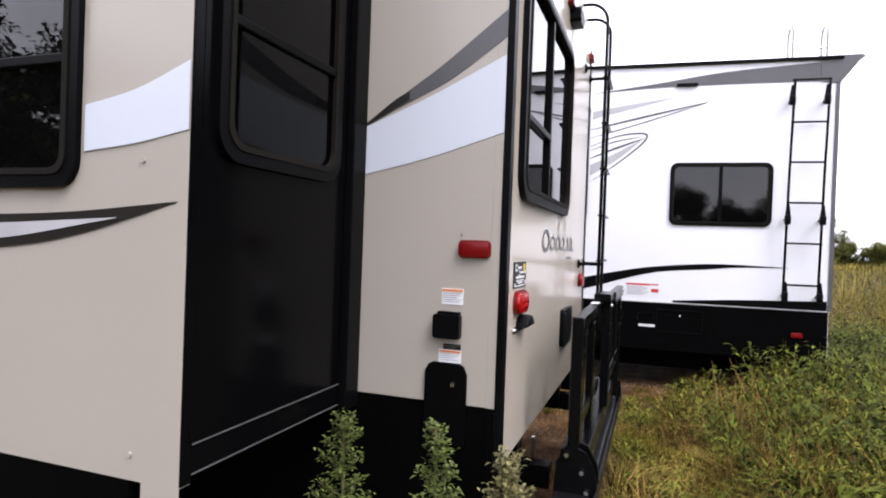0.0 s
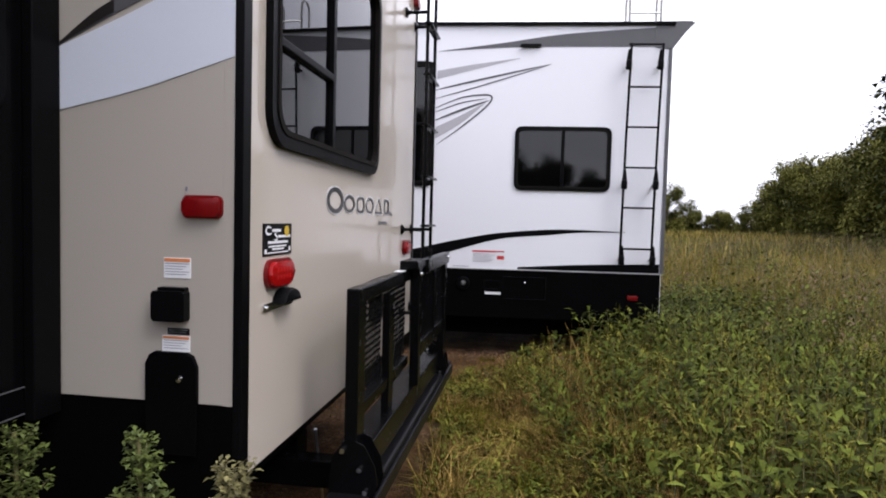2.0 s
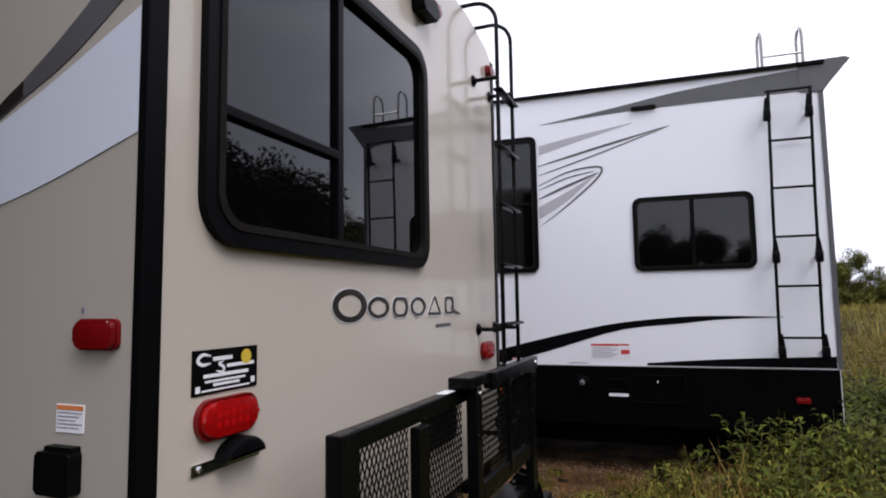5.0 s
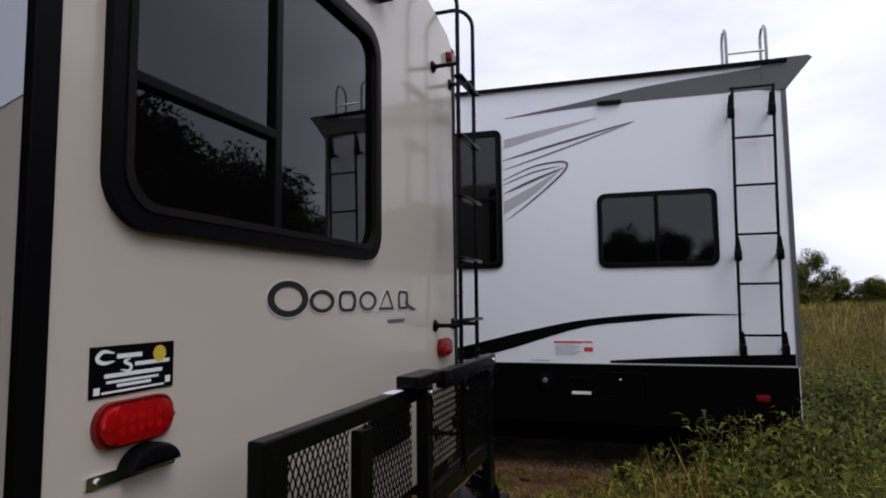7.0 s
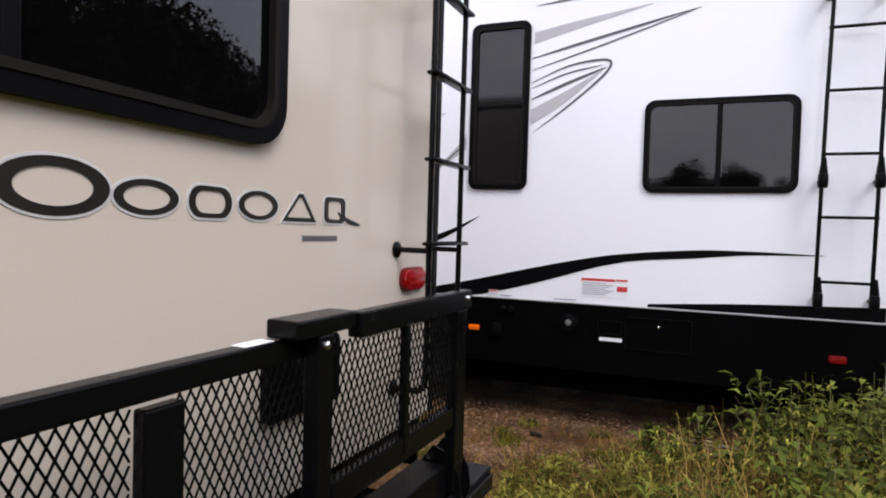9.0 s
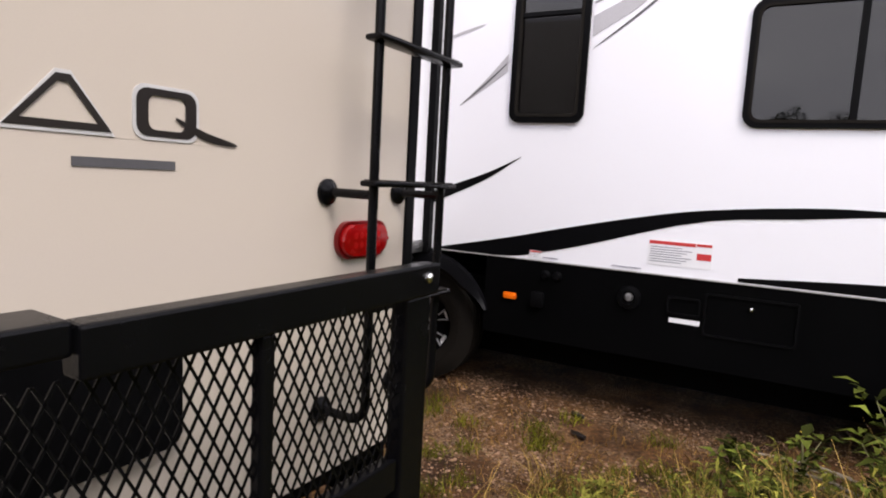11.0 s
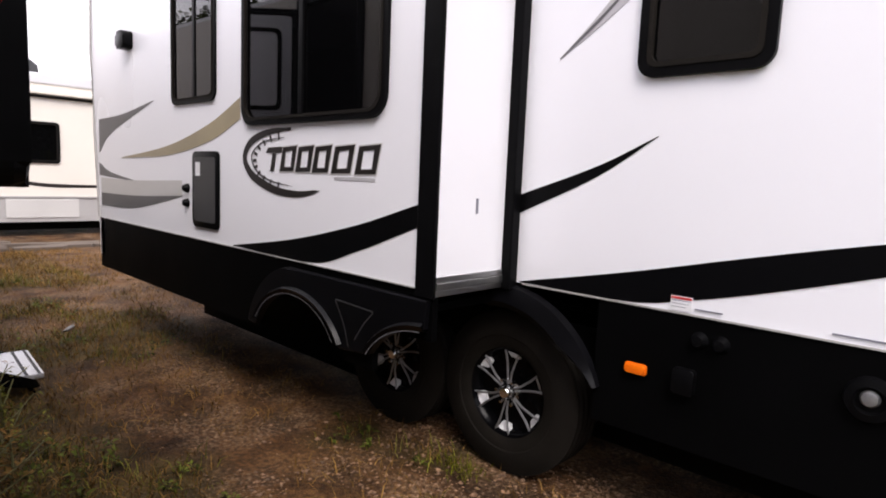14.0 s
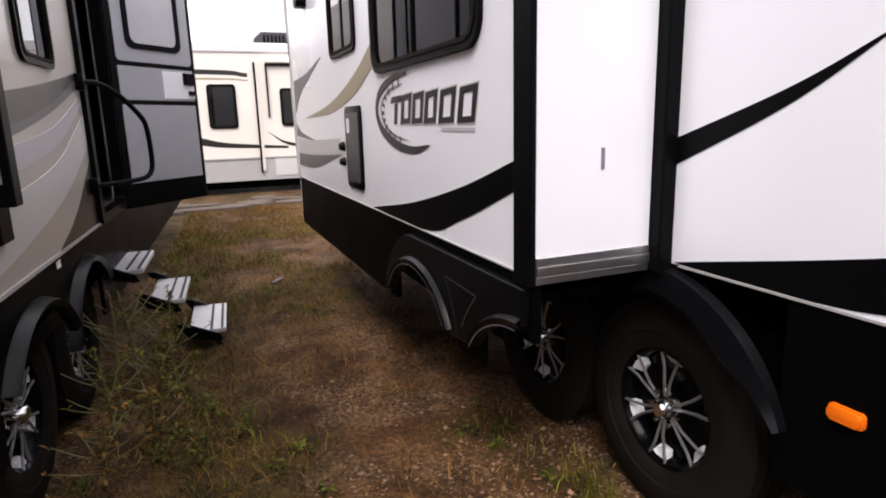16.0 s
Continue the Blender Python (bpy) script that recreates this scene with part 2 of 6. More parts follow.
def band(name, top, bottom, m, mat, parent, proud=0.0025, label=""):
    """A film between two curves on a wall."""
    a, b = smooth_line(top), smooth_line(bottom)
    bm = bmesh.new()
    rows = [[bm.verts.new(m @ Vector((u, v, n))) for u, v in line] for line, n in ((a, proud), (b, proud), (b, 0.0), (a, 0.0))]
    k = len(a)
    for p, q in ((0, 1), (1, 2), (3, 0)):
        for i in range(k - 1):
            vs = [rows[p][i], rows[p][i + 1], rows[q][i + 1], rows[q][i]]
            bm.faces.new(vs)
    bmesh.ops.remove_doubles(bm, verts=bm.verts, dist=1e-5)
    return part(name, bm, mat, parent, label)


def line_film(name, pts, w, m, mat, parent, proud=0.003, taper=True, label=""):
    c = smooth_line(pts)
    top, bot = [], []
    for i, (u, v) in enumerate(c):
        a, b = c[max(i - 1, 0)], c[min(i + 1, len(c) - 1)]
        d = Vector((b[0] - a[0], b[1] - a[1])).normalized()
        k = w / 2 * (math.sin(math.pi * min(1, max(0.04, i / (len(c) - 1)))) ** 0.5 if taper else 1)
        top.append((u - d.y * k, v + d.x * k))
        bot.append((u + d.y * k, v - d.x * k))
    bm = bmesh.new()
    ra = [bm.verts.new(m @ Vector((u, v, proud))) for u, v in top]
    rb = [bm.verts.new(m @ Vector((u, v, proud))) for u, v in bot]
    for i in range(len(c) - 1):
        bm.faces.new((ra[i], ra[i + 1], rb[i + 1], rb[i]))
    return part(name, bm, mat, parent, label)


def plate(name, u0, u1, v0, v1, n0, n1, m, mat, parent, r=0.0, label="", bevel=0.0):
    bm = bmesh.new()
    prism(bm, rounded(u0, u1, v0, v1, r) if r else [(u0, v0), (u1, v0), (u1, v1), (u0, v1)], n0, n1, m, bevel)
    return part(name, bm, mat, parent, label, smooth=bool(r))


def wall(name, u0, u1, v0, v1, openings, m, mat, parent, thick=0.05, label=""):
    """A wall with openings that go through it, outer face at n = 0."""
    us = sorted({u0, u1, *[o[0] for o in openings], *[o[1] for o in openings]})
    vs = sorted({v0, v1, *[o[2] for o in openings], *[o[3] for o in openings]})
    def solid(i, j):
        if not (0 <= i < len(us) - 1 and 0 <= j < len(vs) - 1):
            return False
        cu, cv = (us[i] + us[i + 1]) / 2, (vs[j] + vs[j + 1]) / 2
        return not any(a < cu < b and c < cv < d for a, b, c, d in openings)
    bm = bmesh.new()
    cache = {}
    def vert(i, j, n):
        if (i, j, n) not in cache:
            cache[i, j, n] = bm.verts.new(m @ Vector((us[i], vs[j], n)))
        return cache[i, j, n]
    for i in range(len(us) - 1):
        for j in range(len(vs) - 1):
            if not solid(i, j):
                continue
            for n in (0.0, -thick):
                bm.faces.new((vert(i, j, n), vert(i + 1, j, n), vert(i + 1, j + 1, n), vert(i, j + 1, n)))
            for di, dj, a, b in ((-1, 0, (i, j), (i, j + 1)), (1, 0, (i + 1, j), (i + 1, j + 1)), (0, -1, (i, j), (i + 1, j)), (0, 1, (i, j + 1), (i + 1, j + 1))):
                if not solid(i + di, j + dj):
                    bm.faces.new((vert(*a, 0.0), vert(*b, 0.0), vert(*b, -thick), vert(*a, -thick)))
    return part(name, bm, mat, parent, label)


def opening_of(u0, u1, v0, v1, inset=0.035):
    return (u0 + inset, u1 - inset, v0 + inset, v1 - inset)


def window(u0, u1, v0, v1, r, m, parent, mullions=(), bars=(), frame_w=0.045, depth=0.02, pane=None, label="black-framed window with dark tinted glass"):
    """A framed window; mullions: upright positions, bars: (u0, u1, v)."""
    bm = bmesh.new()
    ring_prism(bm, rounded(u0, u1, v0, v1, r), rounded(u0 + frame_w, u1 - frame_w, v0 + frame_w, v1 - frame_w, max(0.01, r - frame_w * 0.6)), 0.0, depth, m)
    win = part("window", bm, M_PLASTIC, parent, label, smooth=True)
    bm = bmesh.new()
    e = frame_w + 0.006
    ring_prism(bm, rounded(u0 + frame_w * 0.75, u1 - frame_w * 0.75, v0 + frame_w * 0.75, v1 - frame_w * 0.75, max(0.012, r - frame_w * 0.5)), rounded(u0 + e, u1 - e, v0 + e, v1 - e, max(0.01, r - e * 0.6)), 0.006, depth + 0.004, m)
    part("gasket", bm, M_RUBBER, win)
    plate("pane", u0 + frame_w * 0.8, u1 - frame_w * 0.8, v0 + frame_w * 0.8, v1 - frame_w * 0.8, -0.004, 0.004, m, pane or M_PANE, win, r=max(0.01, r - frame_w * 0.7))
    for u in mullions:
        plate("mullion", u - 0.016, u + 0.016, v0 + frame_w, v1 - frame_w, 0.004, depth - 0.003, m, M_PLASTIC, win, bevel=0.003)
    for a, b, v in bars:
        plate("bar", a, b, v - 0.014, v + 0.014, 0.004, depth - 0.001, m, M_PLASTIC, win, bevel=0.004)
    return win


def sticker(u0, u1, v0, v1, m, parent, head=None, lines=5, name="sticker", label="white warning label with small print", paper=None, ink=None):
    s = plate(name, u0, u1, v0, v1, 0.0, 0.002, m, paper or M_PAPER, parent, label=label)
    h = v1 - v0
    if head:
        plate("heading", u0 + 0.002, u1 - 0.002, v1 - h * 0.2, v1 - 0.002, 0.002, 0.003, m, head, s)
    for i in range(lines):
        v = v1 - h * (0.28 + 0.66 * i / max(1, lines))
        plate("print_line", u0 + (u1 - u0) * 0.06, u1 - (u1 - u0) * (0.06 + 0.22 * ((i * 7) % 3) / 2), v - h * 0.03, v, 0.002, 0.003, m, ink or M_INK, s)
    return s


def oval_lamp(name, u0, u1, v0, v1, m, parent, mat, depth=0.025, leds=True, label="red oval tail light"):
    r = (v1 - v0) / 2 * (0.98 if leds else 0.5)
    bm = bmesh.new()
    prism(bm, rounded(u0 - 0.004, u1 + 0.004, v0 - 0.004, v1 + 0.004, r + 0.003, 8), 0.0, depth * 0.45, m)
    lamp = part(name, bm, M_DARKRED, parent, label, smooth=True)
    bm = bmesh.new()
    prism(bm, rounded(u0, u1, v0, v1, r, 8), depth * 0.45, depth, m, bevel=depth * 0.3)
    part("lens", bm, mat, lamp, smooth=True)
    if leds:
        for i in range(5):
            for j in range(2):
                cu = u0 + (u1 - u0) * (0.25 + 0.125 * i)
                cv = v0 + (v1 - v0) * (0.35 + 0.3 * j)
                w = (v1 - v0) * 0.11
                bm = bmesh.new()
                lathe(bm, [(0.0, depth + 0.0005), (w * 0.95, depth + 0.0004), (w, depth - 0.001)], m @ Matrix.Translation((cu, cv, 0)), 10)
                part("led_cell", bm, M_LED, lamp, smooth=True)
        bm = bmesh.new()
        ring_prism(bm, rounded(u0 - 0.007, u1 + 0.007, v0 - 0.007, v1 + 0.007, r + 0.005, 8), rounded(u0 - 0.003, u1 + 0.003, v0 - 0.003, v1 + 0.003, r + 0.002, 8), 0.0, depth * 0.55, m)
        part("bezel", bm, M_DARKRED, lamp, smooth=True)
    return lamp


def wheel(m, parent, radius=0.37, width=0.21, rim=0.205):
    """A tyre on a rim with six split spokes; the frame's third axis points outward, its origin on the tyre's outer face."""
    bm = bmesh.new()
    r, w = radius, width
    prof = [(rim - 0.01, -w + 0.03), (rim + 0.02, -w + 0.01), (r - 0.05, -w), (r - 0.015, -w + 0.02)]
    for i in range(5):
        c = -w + 0.03 + (w - 0.06) * i / 4
        if i:
            prof += [(r - 0.012, c - 0.017), (r - 0.012, c - 0.012)]
        prof += [(r, c - 0.009), (r, c + 0.009)]
    prof += [(r - 0.015, -0.02), (r - 0.05, 0.0), (rim + 0.06, -0.002), (rim + 0.055, -0.006), (rim + 0.02, -0.008), (rim - 0.005, -0.022), (rim - 0.01, -0.05)]
    lathe(bm, prof, m, 48, close=True)
    tyre = part("tyre", bm, M_RUBBER, parent, "worn black trailer tyre", smooth=True)
    bm = bmesh.new()
    lathe(bm, [(0.0, -0.09), (rim * 0.5, -0.085), (rim * 0.86, -0.075), (rim * 0.92, -0.03), (rim - 0.002, -0.018), (rim + 0.002, -0.03), (rim - 0.01, -0.12)], m, 40)
    hub = part("rim", bm, M_GLOSSBLACK, tyre, "black rim with polished spokes", smooth=True)
    for k in range(6):
        rot = m @ Matrix.Rotation(radians(60 * k + 25), 4, "Z")
        for side in (-1, 1):
            bm = bmesh.new()
            tube(bm, [rot @ Vector(p) for p in ((0.042, side * 0.006, -0.036), (rim * 0.45, side * 0.011, -0.03), (rim * 0.7, side * 0.022, -0.032), (rim * 0.93, side * 0.038, -0.03))], 0.0052, 6)
            part("spoke", bm, M_SPOKE, tyre)
        bm = bmesh.new()
        v = [bm.verts.new(rot @ Vector(p)) for p in ((rim * 0.76, -0.022, -0.058), (rim * 0.76, 0.022, -0.058), (rim * 0.955, 0.038, -0.03), (rim * 0.955, -0.038, -0.03), (rim * 0.76, -0.022, -0.072), (rim * 0.76, 0.022, -0.072), (rim * 0.955, 0.038, -0.06), (rim * 0.955, -0.038, -0.06))]
        for q in ((0, 1, 2, 3), (7, 6, 5, 4), (0, 4, 5, 1), (1, 5, 6, 2), (2, 6, 7, 3), (3, 7, 4, 0)):
            bm.faces.new([v[i] for i in q])
        part("rim_pad", bm, M_PADGLINT, tyre)
    bm = bmesh.new()
    lathe(bm, [(0.0, 0.0), (0.022, -0.002), (0.03, -0.012), (0.034, -0.05), (0.05, -0.06)], m, 20)
    part("hub_cap", bm, M_CHROME, tyre, smooth=True)
    for k in range(6):
        a = radians(60 * k)
        bm = bmesh.new()
        lathe(bm, [(0.0, -0.018), (0.008, -0.02), (0.01, -0.05)], m @ Matrix.Translation((0.058 * math.cos(a), 0.058 * math.sin(a), 0)), 8)
        part("lug_nut", bm, M_CHROME, tyre)
    return tyre


# ---- the tan trailer ----
C_POSE = pose(0, 0, 0, 0, 0, -3.4)
CW, CL = 2.38, 9.0
cougar = thing("tan_travel_trailer", "tan and cream travel trailer with dark slide-out, parked on the grass", "trailer", C_POSE)
F_REAR = face_plane((0, 0, 0), (0, 1, 0), (1, 0, 0))
F_SIDE = face_plane((0, 0, 0), (1, 0, 0), (0, -1, 0))
F_DOOR = face_plane((0, CW, 0), (-1, 0, 0), (0, 1, 0))

RW = (0.14, 1.385, 1.595, 2.505)
wall("rear_wall", 0.0, CW, 0.64, 2.78, [opening_of(*RW)], F_REAR, M_CREAM, cougar, label="glossy cream moulded rear wall")
bm = bmesh.new()
prism(bm, [(0.0, 2.78), (CW, 2.78), (CW - 0.02, 2.84), (CW - 0.1, 2.89), (CW - 0.4, 2.95), (CW / 2, 2.98), (0.4, 2.95), (0.1, 2.89), (0.02, 2.84)], -0.06, 0.0, F_REAR)
part("rear_cap", bm, M_CREAM, cougar)
wall("side_wall", -CL, -0.052, 0.85, 2.8, [], F_SIDE, M_TAN, cougar, label="tan fibreglass side wall")
plate("corner_strip", -0.0515, -0.0205, 0.85, 2.8, -0.001, 0.0006, F_SIDE, M_TAN, cougar, label="tan fibreglass strip beside the corner moulding")
plate("skirt", -0.0515, -0.0205, 0.5, 0.8485, -0.02, 0.0006, F_SIDE, M_SKIRT, cougar)
DOOR0, DOOR1 = 3.26, 3.98
FW = (2.3, 2.76, 1.6, 2.2)
wall("side_wall", 0.052, CL, 0.86, 2.8, [opening_of(*FW), (DOOR0, DOOR1, 0.9, 2.72)], F_DOOR, M_TAN, cougar, label="tan fibreglass side wall with the entry door")
bm = bmesh.new()
box(bm, (-CL, 0.002, 2.79), (-0.06, CW - 0.002, 2.84), 0.01)
prism(bm, [(0.03, 2.84), (CW - 0.03, 2.84), (CW - 0.12, 2.89), (CW - 0.4, 2.95), (CW / 2, 2.98), (0.4, 2.95), (0.12, 2.89)], -CL, -0.062, F_REAR)
part("roof", bm, M_ROOF, cougar)
bm = bmesh.new()
box(bm, (-CL, 0.06, 0.56), (-0.06, CW - 0.06, 0.63))
part("floor_pan", bm, M_SKIRT, cougar)
bm = bmesh.new()
box(bm, (-CL, 0.0, 0.6), (-CL + 0.05, CW, 2.8))
part("front_wall", bm, M_TAN, cougar)
# First skirt reaches down to 0.22 to block light from under the trailer.
wall("skirt", -CL, -0.052, 0.22, 0.848, [], F_SIDE @ Matrix.Translation((0, 0, -0.004)), M_SKIRT, cougar, 0.02)
wall("skirt", 0.052, CL, 0.48, 0.858, [(1.62, 3.12, 0.4, 0.70)], F_DOOR @ Matrix.Translation((0, 0, -0.004)), M_SKIRT, cougar, 0.02)
bm = bmesh.new()
box(bm, (-0.9, 0.3, 0.25), (-0.75, CW - 0.3, 0.56), 0.01)
box(bm, (-CL + 1, 0.55, 0.42), (-0.05, 0.65, 0.56))
box(bm, (-CL + 1, CW - 0.65, 0.42), (-0.05, CW - 0.55, 0.56))
part("chassis", bm, M_SKIRT, cougar)
bm = bmesh.new()
box(bm, (-CL + 0.1, CW / 2 - 0.03, 0.65), (-0.9, CW / 2 + 0.03, 2.7))
part("inner_partition", bm, M_INTERIOR, cougar)
# dark corner trims
for y0, y1, lo in ((-0.004, 0.046, 0.6), (CW - 0.03, CW + 0.01, 0.64)):
    bm = bmesh.new()
    box(bm, (-0.02 if y0 < 0 else -0.05, y0, lo), (0.006, y1, 2.84), 0.003)
    part("corner_trim", bm, M_PLASTIC, cougar, "black corner moulding")
# side lamp, labels, socket and jack cover beside the corner
oval = oval_lamp("side_marker", -0.166, -0.056, 1.376, 1.431, F_SIDE, cougar, M_DARKRED, 0.02, False, "dark red side marker lamp")
plate("screw_cover", -0.163, -0.159, 1.446, 1.458, 0, 0.004, F_SIDE, M_INK, cougar)
sticker(-0.228, -0.147, 1.203, 1.26, F_SIDE, cougar, M_ORANGEINK, 5)
sticker(-0.232, -0.148, 0.995, 1.04, F_SIDE, cougar, M_ORANGEINK, 4)
sticker(-0.216, -0.15, 1.043, 1.062, F_SIDE, cougar, None, 2, label="small black label", paper=M_BLACK, ink=M_LIGHTGREY)
bm = bmesh.new()
prism(bm, rounded(-0.25, -0.15, 1.083, 1.168, 0.008), 0, 0.03, F_SIDE, 0.004)
prism(bm, rounded(-0.236, -0.154, 1.162, 1.178, 0.004), 0, 0.02, F_SIDE)
part("power_inlet", bm, M_PLASTIC, cougar, "square black power inlet cover")
bm = bmesh.new()
prism(bm, [(-0.28, 0.7), (-0.122, 0.7), (-0.122, 0.955), (-0.135, 0.985), (-0.155, 0.995), (-0.25, 0.995), (-0.268, 0.985), (-0.28, 0.96)], 0, 0.012, F_SIDE, 0.003)
jack = part("jack_cover", bm, M_GLOSSBLACK, cougar, "black steel cover plate")
bm = bmesh.new()
lathe(bm, [(0.0, 0.022), (0.008, 0.02), (0.011, 0.01)], F_SIDE @ Matrix.Translation((-0.172, 0.92, 0)), 12)
part("bolt", bm, M_CHROME, jack, smooth=True)
# films on the tan side
band("white_film", [(-0.56, 1.845), (-0.3, 1.95), (-0.0205, 2.082)], [(-0.56, 1.668), (-0.3, 1.728), (-0.0205, 1.813)], F_SIDE, M_BAND, cougar)
band("dark_film", [(-0.56, 1.85), (-0.4, 1.965), (-0.25, 2.065), (-0.0205, 2.24)], [(-0.56, 1.848), (-0.4, 1.925), (-0.22, 2.01), (-0.0205, 2.145)], F_SIDE, M_GREYFILM, cougar)
band("dark_film", [(-0.56, 1.853), (-0.45, 1.935), (-0.38, 1.975)], [(-0.56, 1.85), (-0.45, 1.905), (-0.38, 1.94)], F_SIDE, M_BROWNFILM, cougar, 0.0045)

# slide-out
SX, SY = -0.582, -0.872
F_SEND = face_plane((SX, 0, 0), (0, 1, 0), (1, 0, 0))
F_SFACE = face_plane((0, SY, 0), (1, 0, 0), (0, -1, 0))
slide = cougar
SEW = (-0.788, -0.165, 1.612, 2.42)
wall("slide_end", SY + 0.04, -0.004, 0.815, 2.65, [opening_of(*SEW)], F_SEND, M_GLOSSBLACK, slide, 0.04, "gloss black end wall of the slide-out")
SFW = (-1.9, -0.935, 1.53, 2.3)
wall("slide_face", -4.6, SX, 0.795, 2.65, [opening_of(*SFW)], F_SFACE, M_TAN, slide, 0.04, "tan outer wall of the slide-out")
bm = bmesh.new()
box(bm, (-4.6, SY, 2.652), (SX, 0.0, 2.7), 0.006)
part("slide_roof", bm, M_ROOF, slide)
bm = bmesh.new()
box(bm, (-4.6, SY + 0.045, 0.8), (SX - 0.045, -0.006, 0.85))
part("slide_floor", bm, M_SKIRT, slide)
bm = bmesh.new()
box(bm, (-4.6, SY + 0.042, 0.82), (-4.56, -0.002, 2.65))
part("slide_end", bm, M_TAN, slide)
for y0, y1, d in ((SY + 0.001, SY + 0.039, 0.002), (-0.1, -0.004, 0.03)):
    bm = bmesh.new()
    box(bm, (SX + 0.001, y0, 0.8), (SX + d + 0.004, y1, 2.66), 0.004)
    part("slide_trim", bm, M_PLASTIC if d > 0.01 else M_GLOSSBLACK, slide)
plate("slide_corner_trim", SX - 0.115, SX + 0.002, 0.66, 2.66, -0.002, 0.0012, F_SFACE, M_TAN, slide, label="flat tan corner trim")
for z in (0.893, 0.818):
    plate("slide_seam", SY + 0.04, -0.1, z, z + 0.003, 0, 0.004, F_SEND, M_GREYFILM, slide)
window(*SEW, 0.09, F_SEND, cougar, (), [(-0.75, -0.2, 1.99)], depth=0.018, pane=M_SMOKED)
window(*SFW, 0.07, F_SFACE, cougar, (), [(-1.87, -0.98, 1.87)], depth=0.018)
band("white_film", [(-0.92, 1.745), (-0.75, 1.778), (-0.581, 1.84)], [(-0.92, 1.625), (-0.75, 1.642), (-0.581, 1.672)], F_SFACE, M_BAND, cougar, 0.004)
band("white_film", [(-2.6, 1.7), (-2.2, 1.68), (-1.91, 1.66)], [(-2.6, 1.62), (-2.2, 1.6), (-1.91, 1.58)], F_SFACE, M_BAND, cougar)
band("dark_film", [(-1.9, 1.44), (-1.276, 1.455), (-0.95, 1.468), (-0.61, 1.497)], [(-1.9, 1.31), (-1.27, 1.36), (-0.95, 1.405), (-0.61, 1.495)], F_SFACE, M_BROWNFILM, cougar, 0.004)
band("silver_film", [(-1.9, 1.41), (-1.276, 1.43), (-0.8, 1.455)], [(-1.9, 1.35), (-1.27, 1.385), (-0.8, 1.453)], F_SFACE, M_LIGHTGREY, cougar, 0.006)
for u, v in ((-0.72, 1.6), (-0.735, 0.86)):
    plate("screw_cover", u - 0.006, u + 0.006, v - 0.006, v + 0.006, 0, 0.006, F_SFACE, M_TAN, cougar, r=0.004)
plate("slide_skirt", -4.6, SX - 0.16, 0.5, 0.795, -0.02, -0.002, F_SFACE, M_SKIRT, cougar)

# rear window, lamps and name film
window(*RW, 0.11, F_REAR, cougar, (0.705,), [(0.19, 0.69, 1.915)], frame_w=0.05, depth=0.024, label="large rear window with black frame and tinted glass")
oval_lamp("tail_light", 0.148, 0.33, 1.168, 1.244, F_REAR, cougar, M_RED)
oval_lamp("tail_light", 2.078, 2.252, 1.168, 1.244, F_REAR, cougar, M_RED)
for y, z in ((0.22, 2.79), (0.98, 2.86), (1.24, 2.75), (1.5, 2.76), (2.3, 2.76)):
    oval_lamp("clearance_lamp", y - 0.045, y + 0.045, z - 0.025, z + 0.025, F_REAR, cougar, M_DARKRED, 0.03, False, "small red clearance lamp")
bm = bmesh.new()
prism(bm, rounded(1.28, 1.44, 2.66, 2.74, 0.02), 0, 0.06, F_REAR, 0.01)
part("backup_camera", bm, M_PLASTIC, cougar, "black backup camera housing")
bm = bmesh.new()
prism(bm, rounded(0.132, 0.352, 1.094, 1.118, 0.004), 0, 0.006, F_REAR)
lic = part("licence_lamp", bm, M_CHROME, cougar, "black licence lamp on a steel bracket")
bm = bmesh.new()
prism(bm, [(0.2 + 0.065 + 0.065 * math.cos(radians(a)), 1.112 + 0.045 * math.sin(radians(a))) for a in range(0, 181, 15)], 0.004, 0.05, F_REAR, 0.012)
part("lamp_hood", bm, M_PLASTIC, lic, smooth=True)
for y in (0.155, 0.34):
    bm = bmesh.new()
    lathe(bm, [(0, 0.014), (0.006, 0.012), (0.008, 0.006)], F_REAR @ Matrix.Translation((y, 1.106, 0)), 10)
    part("screw", bm, M_CHROME, lic)
bm = bmesh.new()
prism(bm, rounded(1.33, 1.66, 0.868, 1.075, 0.022), 0, 0.024, F_REAR, 0.005)
holder = part("plate_holder", bm, M_PLASTIC, cougar, "black licence-plate holder on the rear wall")
for y in (1.37, 1.62):
    bm = bmesh.new()
    lathe(bm, [(0, 0.029), (0.006, 0.028), (0.008, 0.023)], F_REAR @ Matrix.Translation((y, 1.05, 0)), 10)
    part("screw", bm, M_HATCH, holder)
sg = plate("dealer_sign", 0.133, 0.343, 1.262, 1.36, 0, 0.003, F_REAR, M_BLACK, cougar, label="black dealer sign with white emblem and small print")
bm = bmesh.new()
lathe(bm, [(0, 0.005), (0.017, 0.005), (0.017, 0.003)], F_REAR @ Matrix.Translation((0.302, 1.336, 0)), 20)
part("emblem", bm, M_YELLOW, sg)
line_film("scroll", [(0.185, 1.346), (0.16, 1.35), (0.146, 1.338), (0.16, 1.328), (0.188, 1.33)], 0.009, F_REAR, M_PAPER, sg, 0.005)
line_film("scroll", [(0.225, 1.332), (0.21, 1.327), (0.226, 1.318), (0.222, 1.308), (0.2, 1.312)], 0.007, F_REAR, M_PAPER, sg, 0.005)
